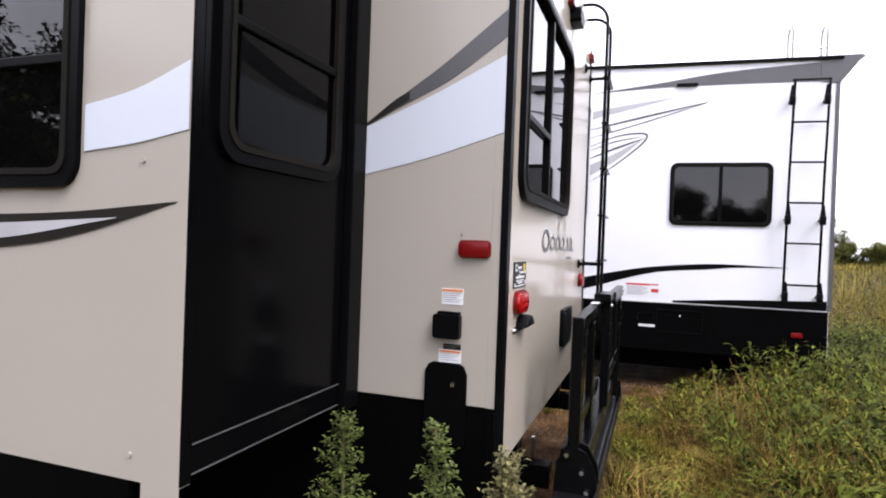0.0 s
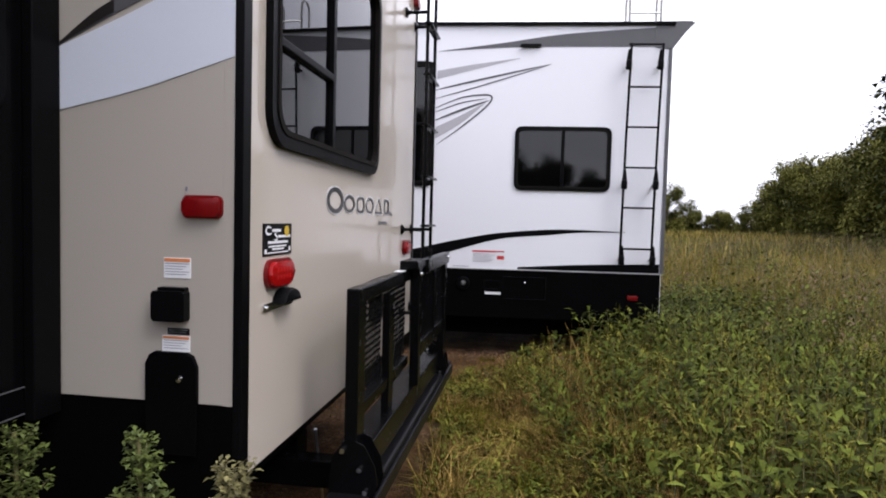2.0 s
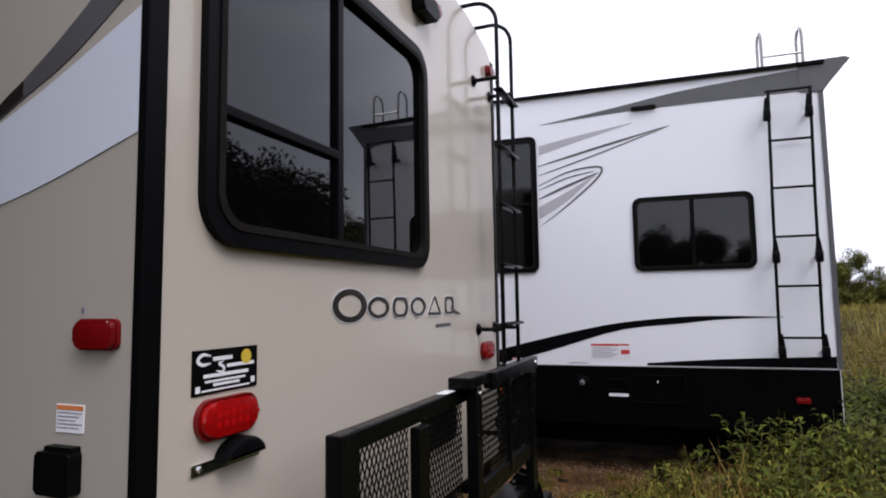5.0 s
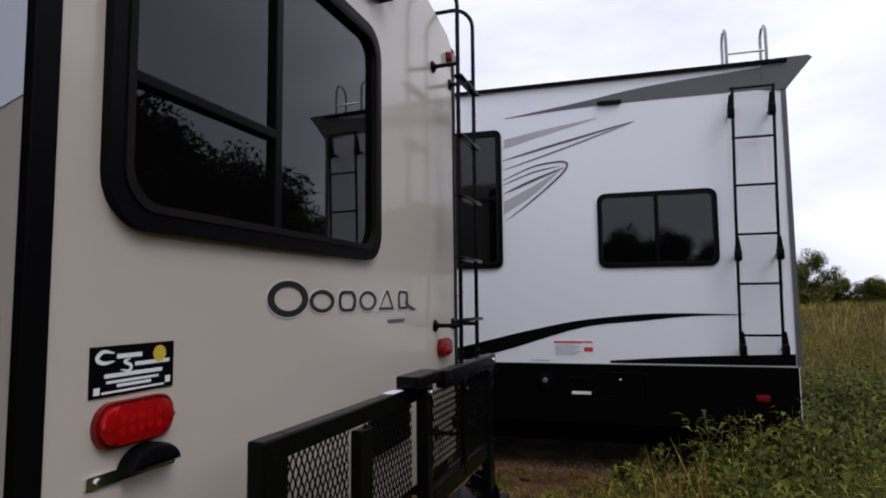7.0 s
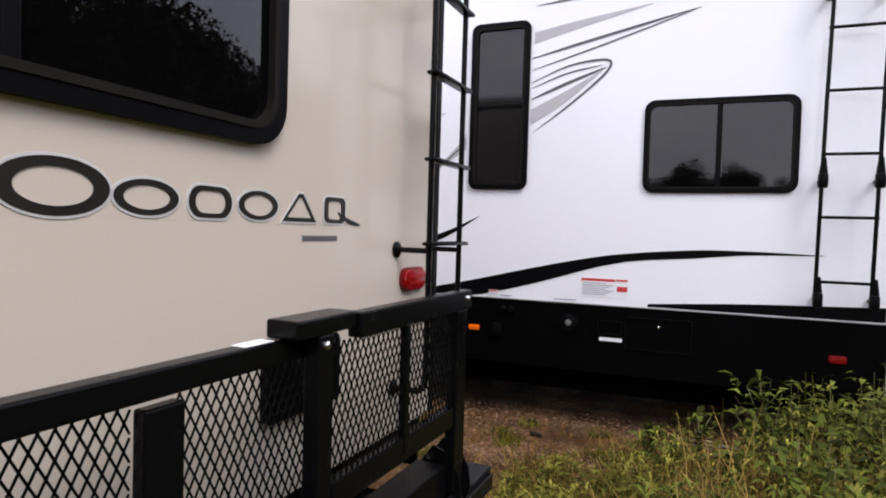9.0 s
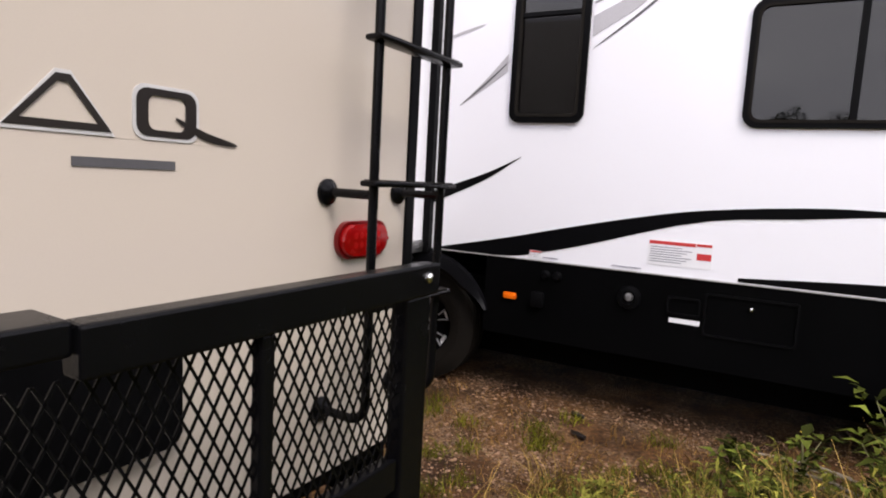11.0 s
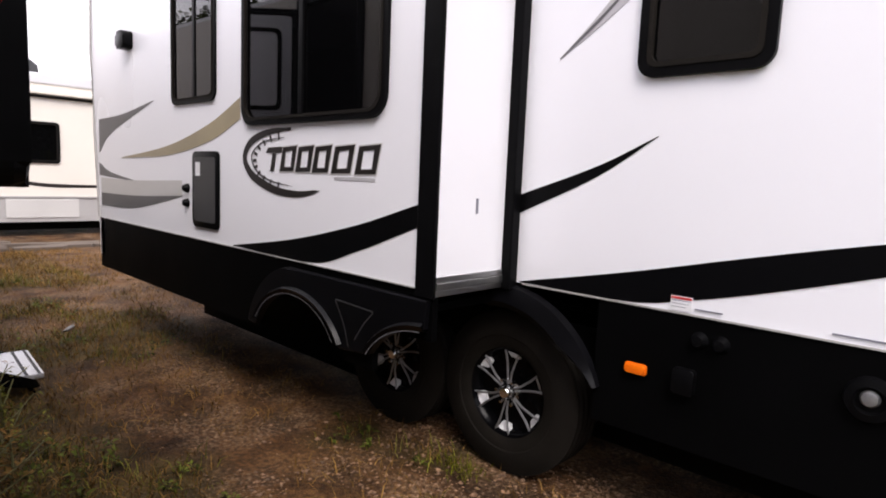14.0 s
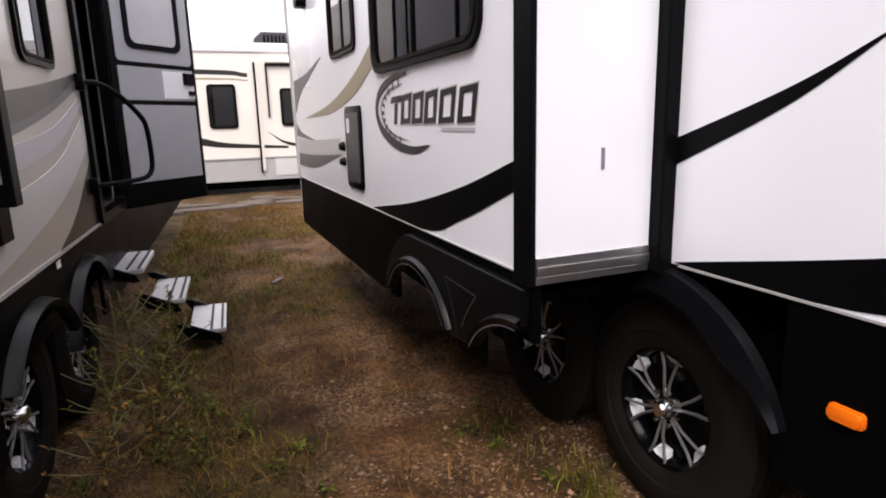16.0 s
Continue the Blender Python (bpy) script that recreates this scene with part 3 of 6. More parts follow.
for a, b, v, h in ((0.193, 0.255, 1.334, 0.009), (0.238, 0.33, 1.316, 0.008), (0.165, 0.31, 1.298, 0.008), (0.17, 0.3, 1.287, 0.005), (0.195, 0.28, 1.278, 0.006), (0.16, 0.315, 1.268, 0.004), (0.142, 0.155, 1.268, 0.014), (0.32, 0.333, 1.272, 0.014)):
    plate("print_line", a, b, v, v + h, 0.003, 0.0042, F_REAR, M_PAPER, sg)


def outline_shape(name, loop, m, mat, parent, thick=0.012, edge=None):
    """A plain closed outline film with a pale rim."""
    cu, cv = sum(p[0] for p in loop) / len(loop), sum(p[1] for p in loop) / len(loop)
    w = max(p[0] for p in loop) - min(p[0] for p in loop)
    h = max(p[1] for p in loop) - min(p[1] for p in loop)
    inner = [(cu + (u - cu) * (1 - 2.4 * thick / w), cv + (v - cv) * (1 - 1.3 * thick / h)) for u, v in loop]
    if edge:
        rim = [(cu + (u - cu) * (1 + 0.012 / w), cv + (v - cv) * (1 + 0.012 / h)) for u, v in loop]
        bm = bmesh.new()
        ring_prism(bm, rim, inner, 0.0, 0.002, m)
        part("film_rim", bm, edge, parent)
    bm = bmesh.new()
    ring_prism(bm, loop, inner, 0.0, 0.0032, m)
    return part(name, bm, mat, parent)


def ellipse(cu, cv, ru, rv, n=32):
    return [(cu + ru * math.cos(2 * math.pi * i / n), cv + rv * math.sin(2 * math.pi * i / n)) for i in range(n)]


emblem = plate("name_film", 0.69, 1.79, 1.3995, 1.4, 0, 0.0005, F_REAR, M_CREAM, cougar, label="row of dark emblem shapes with pale rims")
outline_shape("emblem_shape", ellipse(0.79, 1.452, 0.105, 0.053), F_REAR, M_BROWNFILM, emblem, 0.027, M_SILVERFILM)
outline_shape("emblem_shape", ellipse(0.98, 1.444, 0.078, 0.037), F_REAR, M_BROWNFILM, emblem, 0.018, M_SILVERFILM)
outline_shape("emblem_shape", rounded(1.085, 1.215, 1.407, 1.48, 0.035), F_REAR, M_BROWNFILM, emblem, 0.016, M_SILVERFILM)
outline_shape("emblem_shape", ellipse(1.31, 1.444, 0.072, 0.037), F_REAR, M_BROWNFILM, emblem, 0.016, M_SILVERFILM)
outline_shape("emblem_shape", [(1.4, 1.407), (1.55, 1.407), (1.49, 1.485), (1.47, 1.485)], F_REAR, M_BROWNFILM, emblem, 0.017, M_SILVERFILM)
outline_shape("emblem_shape", rounded(1.59, 1.7, 1.407, 1.485, 0.02), F_REAR, M_BROWNFILM, emblem, 0.017, M_SILVERFILM)
line_film("emblem_shape", [(1.66, 1.44), (1.72, 1.415), (1.79, 1.403)], 0.014, F_REAR, M_BROWNFILM, emblem)
plate("print_line", 1.49, 1.66, 1.353, 1.368, 0, 0.002, F_REAR, M_GREYFILM, emblem)

# rear ladder
ladder = thing("rear_ladder", "black tubular steel ladder fixed to the cream rear wall", "ladder", C_POSE)
LX, LY = 0.135, (2.04, 2.312)
for y in LY:
    bm = bmesh.new()
    pts = arc((0.09, y, 0.855), 0.045, -90, 0, (1, 0, 0), (0, 0, 1), 6)
    pts = [Vector((0.004, y, 0.81))] + pts + [Vector((LX, y, z)) for z in (1.2, 1.8, 2.4, 2.86)]
    pts += arc((LX - 0.12, y, 2.92), 0.12, 0, 90, (1, 0, 0), (0, 0, 1), 7) + [Vector((-0.25, y, 3.04))] + arc((-0.25, y, 2.98), 0.06, 90, 170, (1, 0, 0), (0, 0, 1), 4) + [Vector((-0.31, y, 2.94))]
    tube(bm, pts, 0.0108, 12)
    part("rail", bm, M_STEEL, ladder, smooth=True)
    for z in (0.81, 1.32, 2.62):
        bm = bmesh.new()
        lathe(bm, [(0.0, 0.022), (0.013, 0.02), (0.022, 0.012), (0.03, 0.008), (0.03, 0.001)], F_REAR @ Matrix.Translation((y, z, 0)), 18)
        foot = part("wall_foot", bm, M_STEEL, ladder, smooth=True)
        if z > 1:
            bm = bmesh.new()
            tube(bm, [(0.01, y, z), (LX, y, z)], 0.0105, 10)
            part("standoff", bm, M_STEEL, ladder, smooth=True)
for z in (1.075, 1.345, 1.645, 1.95, 2.25, 2.55):
    bm = bmesh.new()
    box(bm, (LX - 0.016, LY[0] - 0.03, z - 0.0065), (LX + 0.03, LY[1] + 0.03, z + 0.0065), 0.005)
    part("step", bm, M_STEEL, ladder, smooth=True)
    bm = bmesh.new()
    box(bm, (LX - 0.01, LY[0] - 0.02, z + 0.006), (LX + 0.024, LY[1] + 0.02, z + 0.0085))
    part("step_pad", bm, M_RUBBER, ladder)

# folded cargo rack and bumper
rack = thing("cargo_rack", "black steel cargo rack with expanded mesh, folded up against the wall", "cargo rack", C_POSE)


def bar(lo, hi, name="tube_bar", label="", bevel=0.005):
    bm = bmesh.new()
    box(bm, lo, hi, bevel)
    return part(name, bm, M_STEEL, rack, label)


def mesh_panel(x, y0, y1, z0, z1, du=0.025, dv=0.047):
    bm = bmesh.new()
    slope = dv / du
    t = 0.0019
    for s in (1, -1):
        k0 = int((y1 - y0 + (z1 - z0) / slope) / du) + 2
        for k in range(-1, k0):
            yb = y0 + k * du - (0 if s < 0 else (z1 - z0) / slope)
            za, zb = z0, z1
            ya, yc = (yb, yb + (z1 - z0) / slope) if s > 0 else (yb, yb - (z1 - z0) / slope)
            p, q = Vector((ya, za)), Vector((yc, zb))
            for lim, sign in ((y0, 1), (y1, -1)):
                if sign * (p.x - lim) < 0 and sign * (q.x - lim) < 0:
                    p = None
                    break
                if sign * (p.x - lim) < 0:
                    p = p + (q - p) * ((lim - p.x) / (q.x - p.x))
                if sign * (q.x - lim) < 0:
                    q = q + (p - q) * ((lim - q.x) / (p.x - q.x))
            if p is None or (q - p).length < 0.006:
                continue
            d = (q - p).normalized()
            nrm = Vector((-d.y, d.x)) * t
            cs = [p + nrm, q + nrm, q - nrm, p - nrm]
            f = [bm.verts.new((x + 0.0014, c.x, c.y)) for c in cs]
            b = [bm.verts.new((x - 0.0014, c.x, c.y)) for c in cs]
            bm.faces.new(f)
            bm.faces.new(b[::-1])
            for i in range(4):
                bm.faces.new((b[i], b[(i + 1) % 4], f[(i + 1) % 4], f[i]))
    return part("mesh_panel", bm, M_STEEL, rack, "expanded black steel mesh")


bar((0.191, 0.4485, 1.098), (0.234, 1.24, 1.1495), "top_rail")
bar((0.19, 0.357, 0.5), (0.235, 0.448, 1.15), "post")
bar((0.205, 0.79, 0.6), (0.237, 0.872, 1.085), "post")
bar((0.15, 0.449, 0.49), (0.262, 1.96, 0.599), "platform_beam")
bar((0.192, 0.449, 0.7), (0.232, 1.2, 0.745), "bottom_rail")
mesh_panel(0.2, 0.448, 0.79, 0.745, 1.098)
mesh_panel(0.2, 0.872, 1.25, 0.745, 1.098)
bar((0.2, 1.115, 1.153), (0.285, 1.345, 1.194), "overlap_cap", bevel=0.005)
bar((0.254, 1.346, 1.126), (0.296, 2.068, 1.19), "top_rail")
bar((0.248, 1.966, 0.5), (0.288, 2.05, 1.125), "post")
bar((0.236, 1.2, 0.6), (0.28, 1.258, 1.152), "post")
bar((0.262, 1.604, 0.75), (0.286, 1.63, 1.125), "post")
bar((0.252, 1.259, 0.73), (0.282, 1.964, 0.8), "bottom_rail")
mesh_panel(0.27, 1.258, 1.965, 0.8, 1.126)
for y, z in ((2.024, 1.164), (1.225, 1.128)):
    bm = bmesh.new()
    lathe(bm, [(0, 0.011), (0.006, 0.01), (0.01, 0.006), (0.011, 0.0)], F_REAR @ Matrix.Translation((y, z, 0.295 if y > 2 else 0.279)), 14)
    part("bolt", bm, M_CHROME, rack, smooth=True)
bm = bmesh.new()
box(bm, (0.194, 1.02, 1.1502), (0.232, 1.105, 1.152))
part("rail_label", bm, M_PAPER, rack, "white label")
for y in (0.352, 1.98):
    bm = bmesh.new()
    cheek = [(0.14, 0.44), (0.29, 0.44), (0.31, 0.49), (0.3, 0.56), (0.26, 0.63), (0.2, 0.65), (0.15, 0.58)]
    turn_up = Matrix(((1, 0, 0, 0), (0, 0, 1, 0), (0, 1, 0, 0), (0, 0, 0, 1)))
    prism(bm, cheek, y, y + 0.01, turn_up, 0.003)
    prism(bm, cheek, y + 0.085, y + 0.095, turn_up, 0.003)
    br = part("hinge_bracket", bm, M_STEEL, rack)
    for x, z in ((0.27, 0.475), (0.25, 0.55), (0.19, 0.61)):
        bm = bmesh.new()
        tube(bm, [(x, y - 0.014, z), (x, y + 0.108, z)], 0.009, 8)
        part("hinge_pin", bm, M_CHROME, br)
bumper = thing("rear_bumper", "black square-tube steel bumper under the trailer", "bumper", C_POSE)
bm = bmesh.new()
box(bm, (0.14, -0.02, 0.37), (0.285, 2.36, 0.462), 0.012)
part("beam", bm, M_BUMPER, bumper)
bm = bmesh.new()
box(bm, (0.286, 0.0, 0.38), (0.3, 2.34, 0.44), 0.004)
part("front_lip", bm, M_BUMPER, bumper)
for y in (-0.021, 2.361):
    bm = bmesh.new()
    box(bm, (0.145, y - 0.006, 0.375), (0.28, y + 0.006, 0.457), 0.003)
    part("end_cap", bm, M_PLASTIC, bumper)
for y in (0.5, 1.8):
    bm = bmesh.new()
    box(bm, (-0.2, y, 0.4), (0.1, y + 0.08, 0.5), 0.004)
    part("bracket", bm, M_STEEL, bumper)
bm = bmesh.new()
tube(bm, [(0.0, 0.75, 0.1), (0.02, 0.55, 0.6)], 0.006, 8)
part("stay_rod", bm, M_ALU, bumper, "thin bright stay rod")
bm = bmesh.new()
tube(bm, [(0.2, 0.34, 0.2), (0.2, 0.34, 0.42)], 0.05, 16)
tube(bm, [(0.2, 0.34, 0.02), (0.2, 0.34, 0.2)], 0.03, 12)
box(bm, (0.1, 0.24, 0.0), (0.3, 0.44, 0.025), 0.004)
part("support_leg", bm, M_STEEL, bumper, smooth=True)

# door side: films, window, door, handrail, fenders, wheels, steps
window(*FW, 0.06, F_DOOR, cougar, (), depth=0.016, frame_w=0.03)
band("dark_film", [(1.4, 1.44), (2.0, 1.475), (2.6, 1.54), (3.2, 1.625)], [(1.4, 1.31), (2.0, 1.36), (2.6, 1.45), (3.2, 1.612)], F_DOOR, M_BROWNFILM, cougar)
band("dark_film", [(1.4, 1.31), (2.0, 1.36), (2.6, 1.45), (3.2, 1.61)], [(1.4, 1.27), (2.0, 1.325), (2.6, 1.42), (3.2, 1.56)], F_DOOR, M_GREYFILM, cougar, 0.003)
band("dark_film", [(1.0, 1.18), (1.8, 1.28), (2.6, 1.36), (3.2, 1.52)], [(1.0, 1.1), (1.8, 1.19), (2.6, 1.28), (3.2, 1.47)], F_DOOR, M_LIGHTGREY, cougar)
band("silver_film", [(1.0, 1.02), (1.8, 1.12), (2.6, 1.22), (3.2, 1.42)], [(1.0, 0.88), (1.8, 0.93), (2.6, 1.06), (3.2, 1.26)], F_DOOR, M_SILVERFILM, cougar)
band("dark_film", [(2.45, 0.872), (2.8, 0.98), (3.22, 1.2)], [(2.45, 0.868), (2.8, 0.868), (3.22, 0.868)], F_DOOR, M_BROWNFILM, cougar)
plate("skirt_rail", 0.06, CL, 0.858, 0.872, 0, 0.006, F_DOOR, M_FARGREY, cougar)
sticker(2.36, 2.42, 0.815, 0.845, F_DOOR, cougar, None, 1)
# awning arm
bm = bmesh.new()
box(bm, (-1.85, CW + 0.002, 1.13), (-1.78, CW + 0.075, 2.75), 0.006)
box(bm, (-1.87, CW + 0.001, 1.02), (-1.76, CW + 0.03, 1.2), 0.006)
arm = part("awning_arm", bm, M_PLASTIC, cougar, "black awning arm folded flat")
for v0, v1 in ((1.2, 1.3), (1.4, 1.41)):
    bm = bmesh.new()
    box(bm, (-1.779, CW + 0.04, v0), (-1.776, CW + 0.05, v1))
    part("arm_slot", bm, M_ALU, arm)
# door frame
bm = bmesh.new()
ring_prism(bm, rounded(DOOR0 - 0.05, DOOR1 + 0.05, 0.86, 2.77, 0.05), rounded(DOOR0 + 0.01, DOOR1 - 0.01, 0.91, 2.71, 0.04), -0.04, 0.025, F_DOOR)
dframe = part("door_frame", bm, M_PLASTIC, cougar, "black metal door frame")
bm = bmesh.new()
box(bm, (-DOOR1 - 0.5, CW - 0.9, 0.66), (-DOOR0 + 0.3, CW - 0.06, 0.9), 0.004)
part("entry_floor", bm, M_INTERIOR, cougar)
HX, HY = -DOOR1 - 0.02, CW + 0.03
D_ANG = 140.0
D_DIR = Vector((-math.sin(radians(D_ANG - 90)), math.cos(radians(D_ANG - 90)), 0))
F_LEAF = face_plane((HX, HY, 0), D_DIR, D_DIR.cross(Vector((0, 0, 1))))
leaf_n = D_DIR.cross(Vector((0, 0, 1)))
DWW = 0.72
leaf = part("door", box(bmesh.new(), (0, 0.84, -0.045), (DWW, 2.68, 0.0), 0.006, F_LEAF), M_PLASTIC, cougar, "open entry door with grey inner panels and a window")
for v0, v1 in ((1.0, 1.5), (1.53, 1.74), (1.78, 2.6)):
    if v0 < 1.7:
        plate("door_panel", 0.05, DWW - 0.04, v0, v1, 0, 0.006, F_LEAF, M_DOORGREY, leaf)
bm = bmesh.new()
ring_prism(bm, rounded(0.05, DWW - 0.04, 1.77, 2.62, 0.03), rounded(0.15, DWW - 0.15, 1.87, 2.5, 0.05), 0, 0.006, F_LEAF)
part("door_panel", bm, M_DOORGREY, leaf)
bm = bmesh.new()
ring_prism(bm, rounded(0.13, DWW - 0.13, 1.85, 2.52, 0.06), rounded(0.165, DWW - 0.165, 1.885, 2.485, 0.05), 0, 0.016, F_LEAF)
part("window_frame", bm, M_PLASTIC, leaf)
plate("pane", 0.16, DWW - 0.16, 1.88, 2.49, 0.0065, 0.009, F_LEAF, M_LIGHTGREY, leaf, r=0.05, label="pale frosted pane")
plate("lock_plate", 0.4, DWW - 0.04, 1.545, 1.725, 0.006, 0.012, F_LEAF, M_PAPER, leaf)
plate("lock", DWW - 0.14, DWW - 0.05, 1.64, 1.72, 0.012, 0.04, F_LEAF, M_PLASTIC, leaf, bevel=0.006)
plate("lock", DWW - 0.1, DWW - 0.05, 1.57, 1.6, 0.012, 0.04, F_LEAF, M_PLASTIC, leaf, bevel=0.006)
# awning arm and marker near the rear corner
bm = bmesh.new()
prism(bm, rounded(0.46, 0.58, 1.3, 2.76, 0.035), 0.0, 0.105, F_DOOR, 0.02)
part("awning_arm", bm, M_PLASTIC, cougar, "black folded awning arm", smooth=False)
oval_lamp("side_marker", 0.235, 0.265, 1.45, 1.535, F_DOOR, cougar, M_RED, 0.035, False, "red side marker light")
# folding handrail
bm = bmesh.new()
hx = -DOOR0 + 0.1
out = Vector((-0.5, 0.34, 0)).normalized()
base = Vector((hx, CW + 0.03, 0))
pts = [base + Vector((0, 0, 1.58)), base + out * 0.1 + Vector((0, 0, 1.58)), base + out * 0.22 + Vector((0, 0, 1.53)), base + out * 0.36 + Vector((0, 0, 1.42)), base + out * 0.4 + Vector((0, 0, 1.36)), base + out * 0.41 + Vector((0, 0, 1.15)), base + out * 0.38 + Vector((0, 0, 1.09)), base + out * 0.3 + Vector((0, 0, 1.07)), base + Vector((0, 0, 1.07))]
for _ in range(2):
    pts = [pts[0]] + [p.lerp(q, f) for p, q in zip(pts, pts[1:]) for f in (0.25, 0.75)] + [pts[-1]]
tube(bm, pts, 0.014, 10)
box(bm, (hx - 0.03, CW, 1.03), (hx + 0.03, CW + 0.04, 1.11), 0.005)
box(bm, (hx - 0.03, CW, 1.54), (hx + 0.03, CW + 0.04, 1.62), 0.005)
part("handrail", bm, M_PLASTIC, cougar, "black folding grab rail", smooth=True)


def fender(cx, z0, r, w, m, parent, a0=-8, a1=188, squash=0.8, taper=0.0):
    """A black wheel-arch moulding on a skirt."""
    bm = bmesh.new()
    rows = []
    for i in range(25):
        a = radians(a0 + (a1 - a0) * i / 24)
        c, s = math.cos(a), math.sin(a) * squash
        ring = []
        q = r + (w - 0.012) * max(0.0, 1 - (a0 + (a1 - a0) * i / 24 - a0) / taper) if taper else r
        e = (r + w - q) / w
        for k, n in ((q, 0.0), (q + 0.004 * e, 0.03), (q + 0.03 * e, 0.045), (r + w - 0.01 * e, 0.03), (r + w, 0.0)):
            ring.append(bm.verts.new(m @ Vector((cx + k * c, z0 + k * s, n))))
        rows.append(ring)
    for a, b in zip(rows, rows[1:]):
        for k in range(4):
            bm.faces.new((a[k], a[k + 1], b[k + 1], b[k]))
    return part("fender", bm, M_FAIRING, parent, "black moulded wheel-arch trim", smooth=True)


fender(2.02, 0.42, 0.4, 0.05, F_DOOR, cougar, 8, 150)
fender(2.8, 0.42, 0.4, 0.05, F_DOOR, cougar, 30, 172)
for x in (-2.0, -2.84):
    wheel(face_plane((x, CW - 0.06, 0.39), (1, 0, 0), (0, 1, 0)), cougar)
    wheel(face_plane((x, 0.06, 0.39), (1, 0, 0), (0, -1, 0)), cougar)

steps = thing("entry_steps", "three folding entry steps with bright diamond-plate treads", "steps", C_POSE)
for y0, y1, z in ((2.31, 2.53, 0.57), (2.53, 2.73, 0.37), (2.73, 2.94, 0.16)):
    bm = bmesh.new()
    box(bm, (-3.95, y0, z - 0.03), (-3.4, y1, z), 0.006)
    tread = part("tread", bm, M_TREAD, steps, "bright diamond-plate tread")
    for k in range(2):
        bm = bmesh.new()
        box(bm, (-3.95, y1 - 0.03 - 0.06 * k, z), (-3.4, y1 - 0.015 - 0.06 * k, z + 0.003))
        part("grip_strip", bm, M_BLACK, tread)
    for x in (-3.955, -3.405):
        bm = bmesh.new()
        prism(bm, [(y0 - 0.06, z + 0.05), (y0 - 0.01, z + 0.05), (y1 - 0.04, z - 0.032), (y1 - 0.02, z - 0.075), (y1 - 0.05, z - 0.08), (y0 + 0.0, z - 0.04)], x, x + 0.01, Matrix(((0, 0, 1, 0), (1, 0, 0, 0), (0, 1, 0, 0), (0, 0, 0, 1))))
        part("side_bracket", bm, M_STEEL, steps)
bm = bmesh.new()
for x in (-3.85, -3.5):
    tube(bm, [(x, 2.85, 0.14), (x, 2.9, 0.02)], 0.014, 8)
part("foot", bm, M_STEEL, steps)

# ---- the white trailer ----
TY, TS, TB = 4.34, 3.885, 6.75
T_POSE = pose(0.018, 0.013, 0.014)
torque = thing("white_toy_hauler", "white toy-hauler trailer with black stripes and side slide-out", "trailer", T_POSE)
F_TR = face_plane((0, TY, 0), (1, 0, 0), (0, -1, 0))
F_TS = face_plane((-0.018, TS, 0), (1, 0, 0), (0, -1, 0))
TX0, TX1, TXF = -0.94, 2.29, -4.78
TU0 = TX0 + 0.018
W1 = (0.835, 1.76, 1.68, 2.3)
W2 = (-0.41, 0.035, 1.7, 2.92)
wall("side_wall", TX0 - 0.06, TX1, 0.898, 3.256, [opening_of(*W1), opening_of(*W2)], F_TR, M_WHITE, torque, label="white fibreglass side wall")
bm = bmesh.new()
box(bm, (TX1 - 0.05, TY + 0.052, 0.45), (TX1, TB, 3.25), 0.004)
part("rear_wall", bm, M_WHITE, torque)
# Unseen far wall, lowered to 0.16 to block light from underneath.
bm = bmesh.new()
box(bm, (TXF, TB, 0.16), (TX1, TB + 0.05, 3.25), 0.004)
part("side_wall", bm, M_WHITE, torque)
bm = bmesh.new()
box(bm, (TX0 - 0.06, TY - 0.004, 3.258), (TX1 + 0.02, TB + 0.06, 3.285), 0.006)
box(bm, (TXF, TS + 0.5, 3.0), (TX0 - 0.04, TB + 0.06, 3.285), 0.012)
part("roof", bm, M_ROOF, torque)
bm = bmesh.new()
box(bm, (TX0 - 0.02, TY - 0.03, 3.264), (TX1 + 0.02, TY - 0.006, 3.294), 0.003)
part("roof_trim", bm, M_BLACK, torque, "black gutter rail along the roof edge")
# flared end cap at the roof's rear corner
bm = bmesh.new()
prism(bm, [(TX1 - 0.16, 3.06), (TX1 + 0.0, 3.04), (TX1 + 0.17, 3.27), (TX1 + 0.2, 3.285), (TX1 + 0.17, 3.305), (TX1 - 0.16, 3.3)], -TB + TY - 0.05, 0.008, F_TR)
part("rear_spoiler", bm, M_GREYFILM, torque, "grey flared cap over the rear edge")
band("grey_film", [(0.07, 3.02), (0.7, 3.1), (1.3, 3.185), (TX1 - 0.16, 3.245)], [(0.07, 3.018), (0.7, 3.055), (1.3, 3.065), (TX1 - 0.16, 3.065)], F_TR, M_GREYFILM, torque, 0.004)
plate("clearance_lamp", 0.86, 1.06, 3.055, 3.085, 0, 0.03, F_TR, M_PLASTIC, torque, r=0.014, label="slim black awning light")
bm = bmesh.new()
box(bm, (TXF + 0.1, TY + 0.1, 0.6), (TX1 - 0.02, TB - 0.05, 0.75))
part("floor_pan", bm, M_SKIRT, torque)
bm = bmesh.new()
box(bm, (TXF + 0.2, TY + 0.5, 0.42), (TX1 - 0.1, TY + 0.6, 0.6))
box(bm, (TXF + 0.2, TB - 0.6, 0.42), (TX1 - 0.1, TB - 0.5, 0.6))
# The two wide boxes are added to deepen the shade under the trailer.
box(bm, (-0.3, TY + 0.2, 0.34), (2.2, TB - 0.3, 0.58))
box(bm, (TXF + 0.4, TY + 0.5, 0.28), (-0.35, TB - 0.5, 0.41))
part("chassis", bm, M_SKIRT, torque)
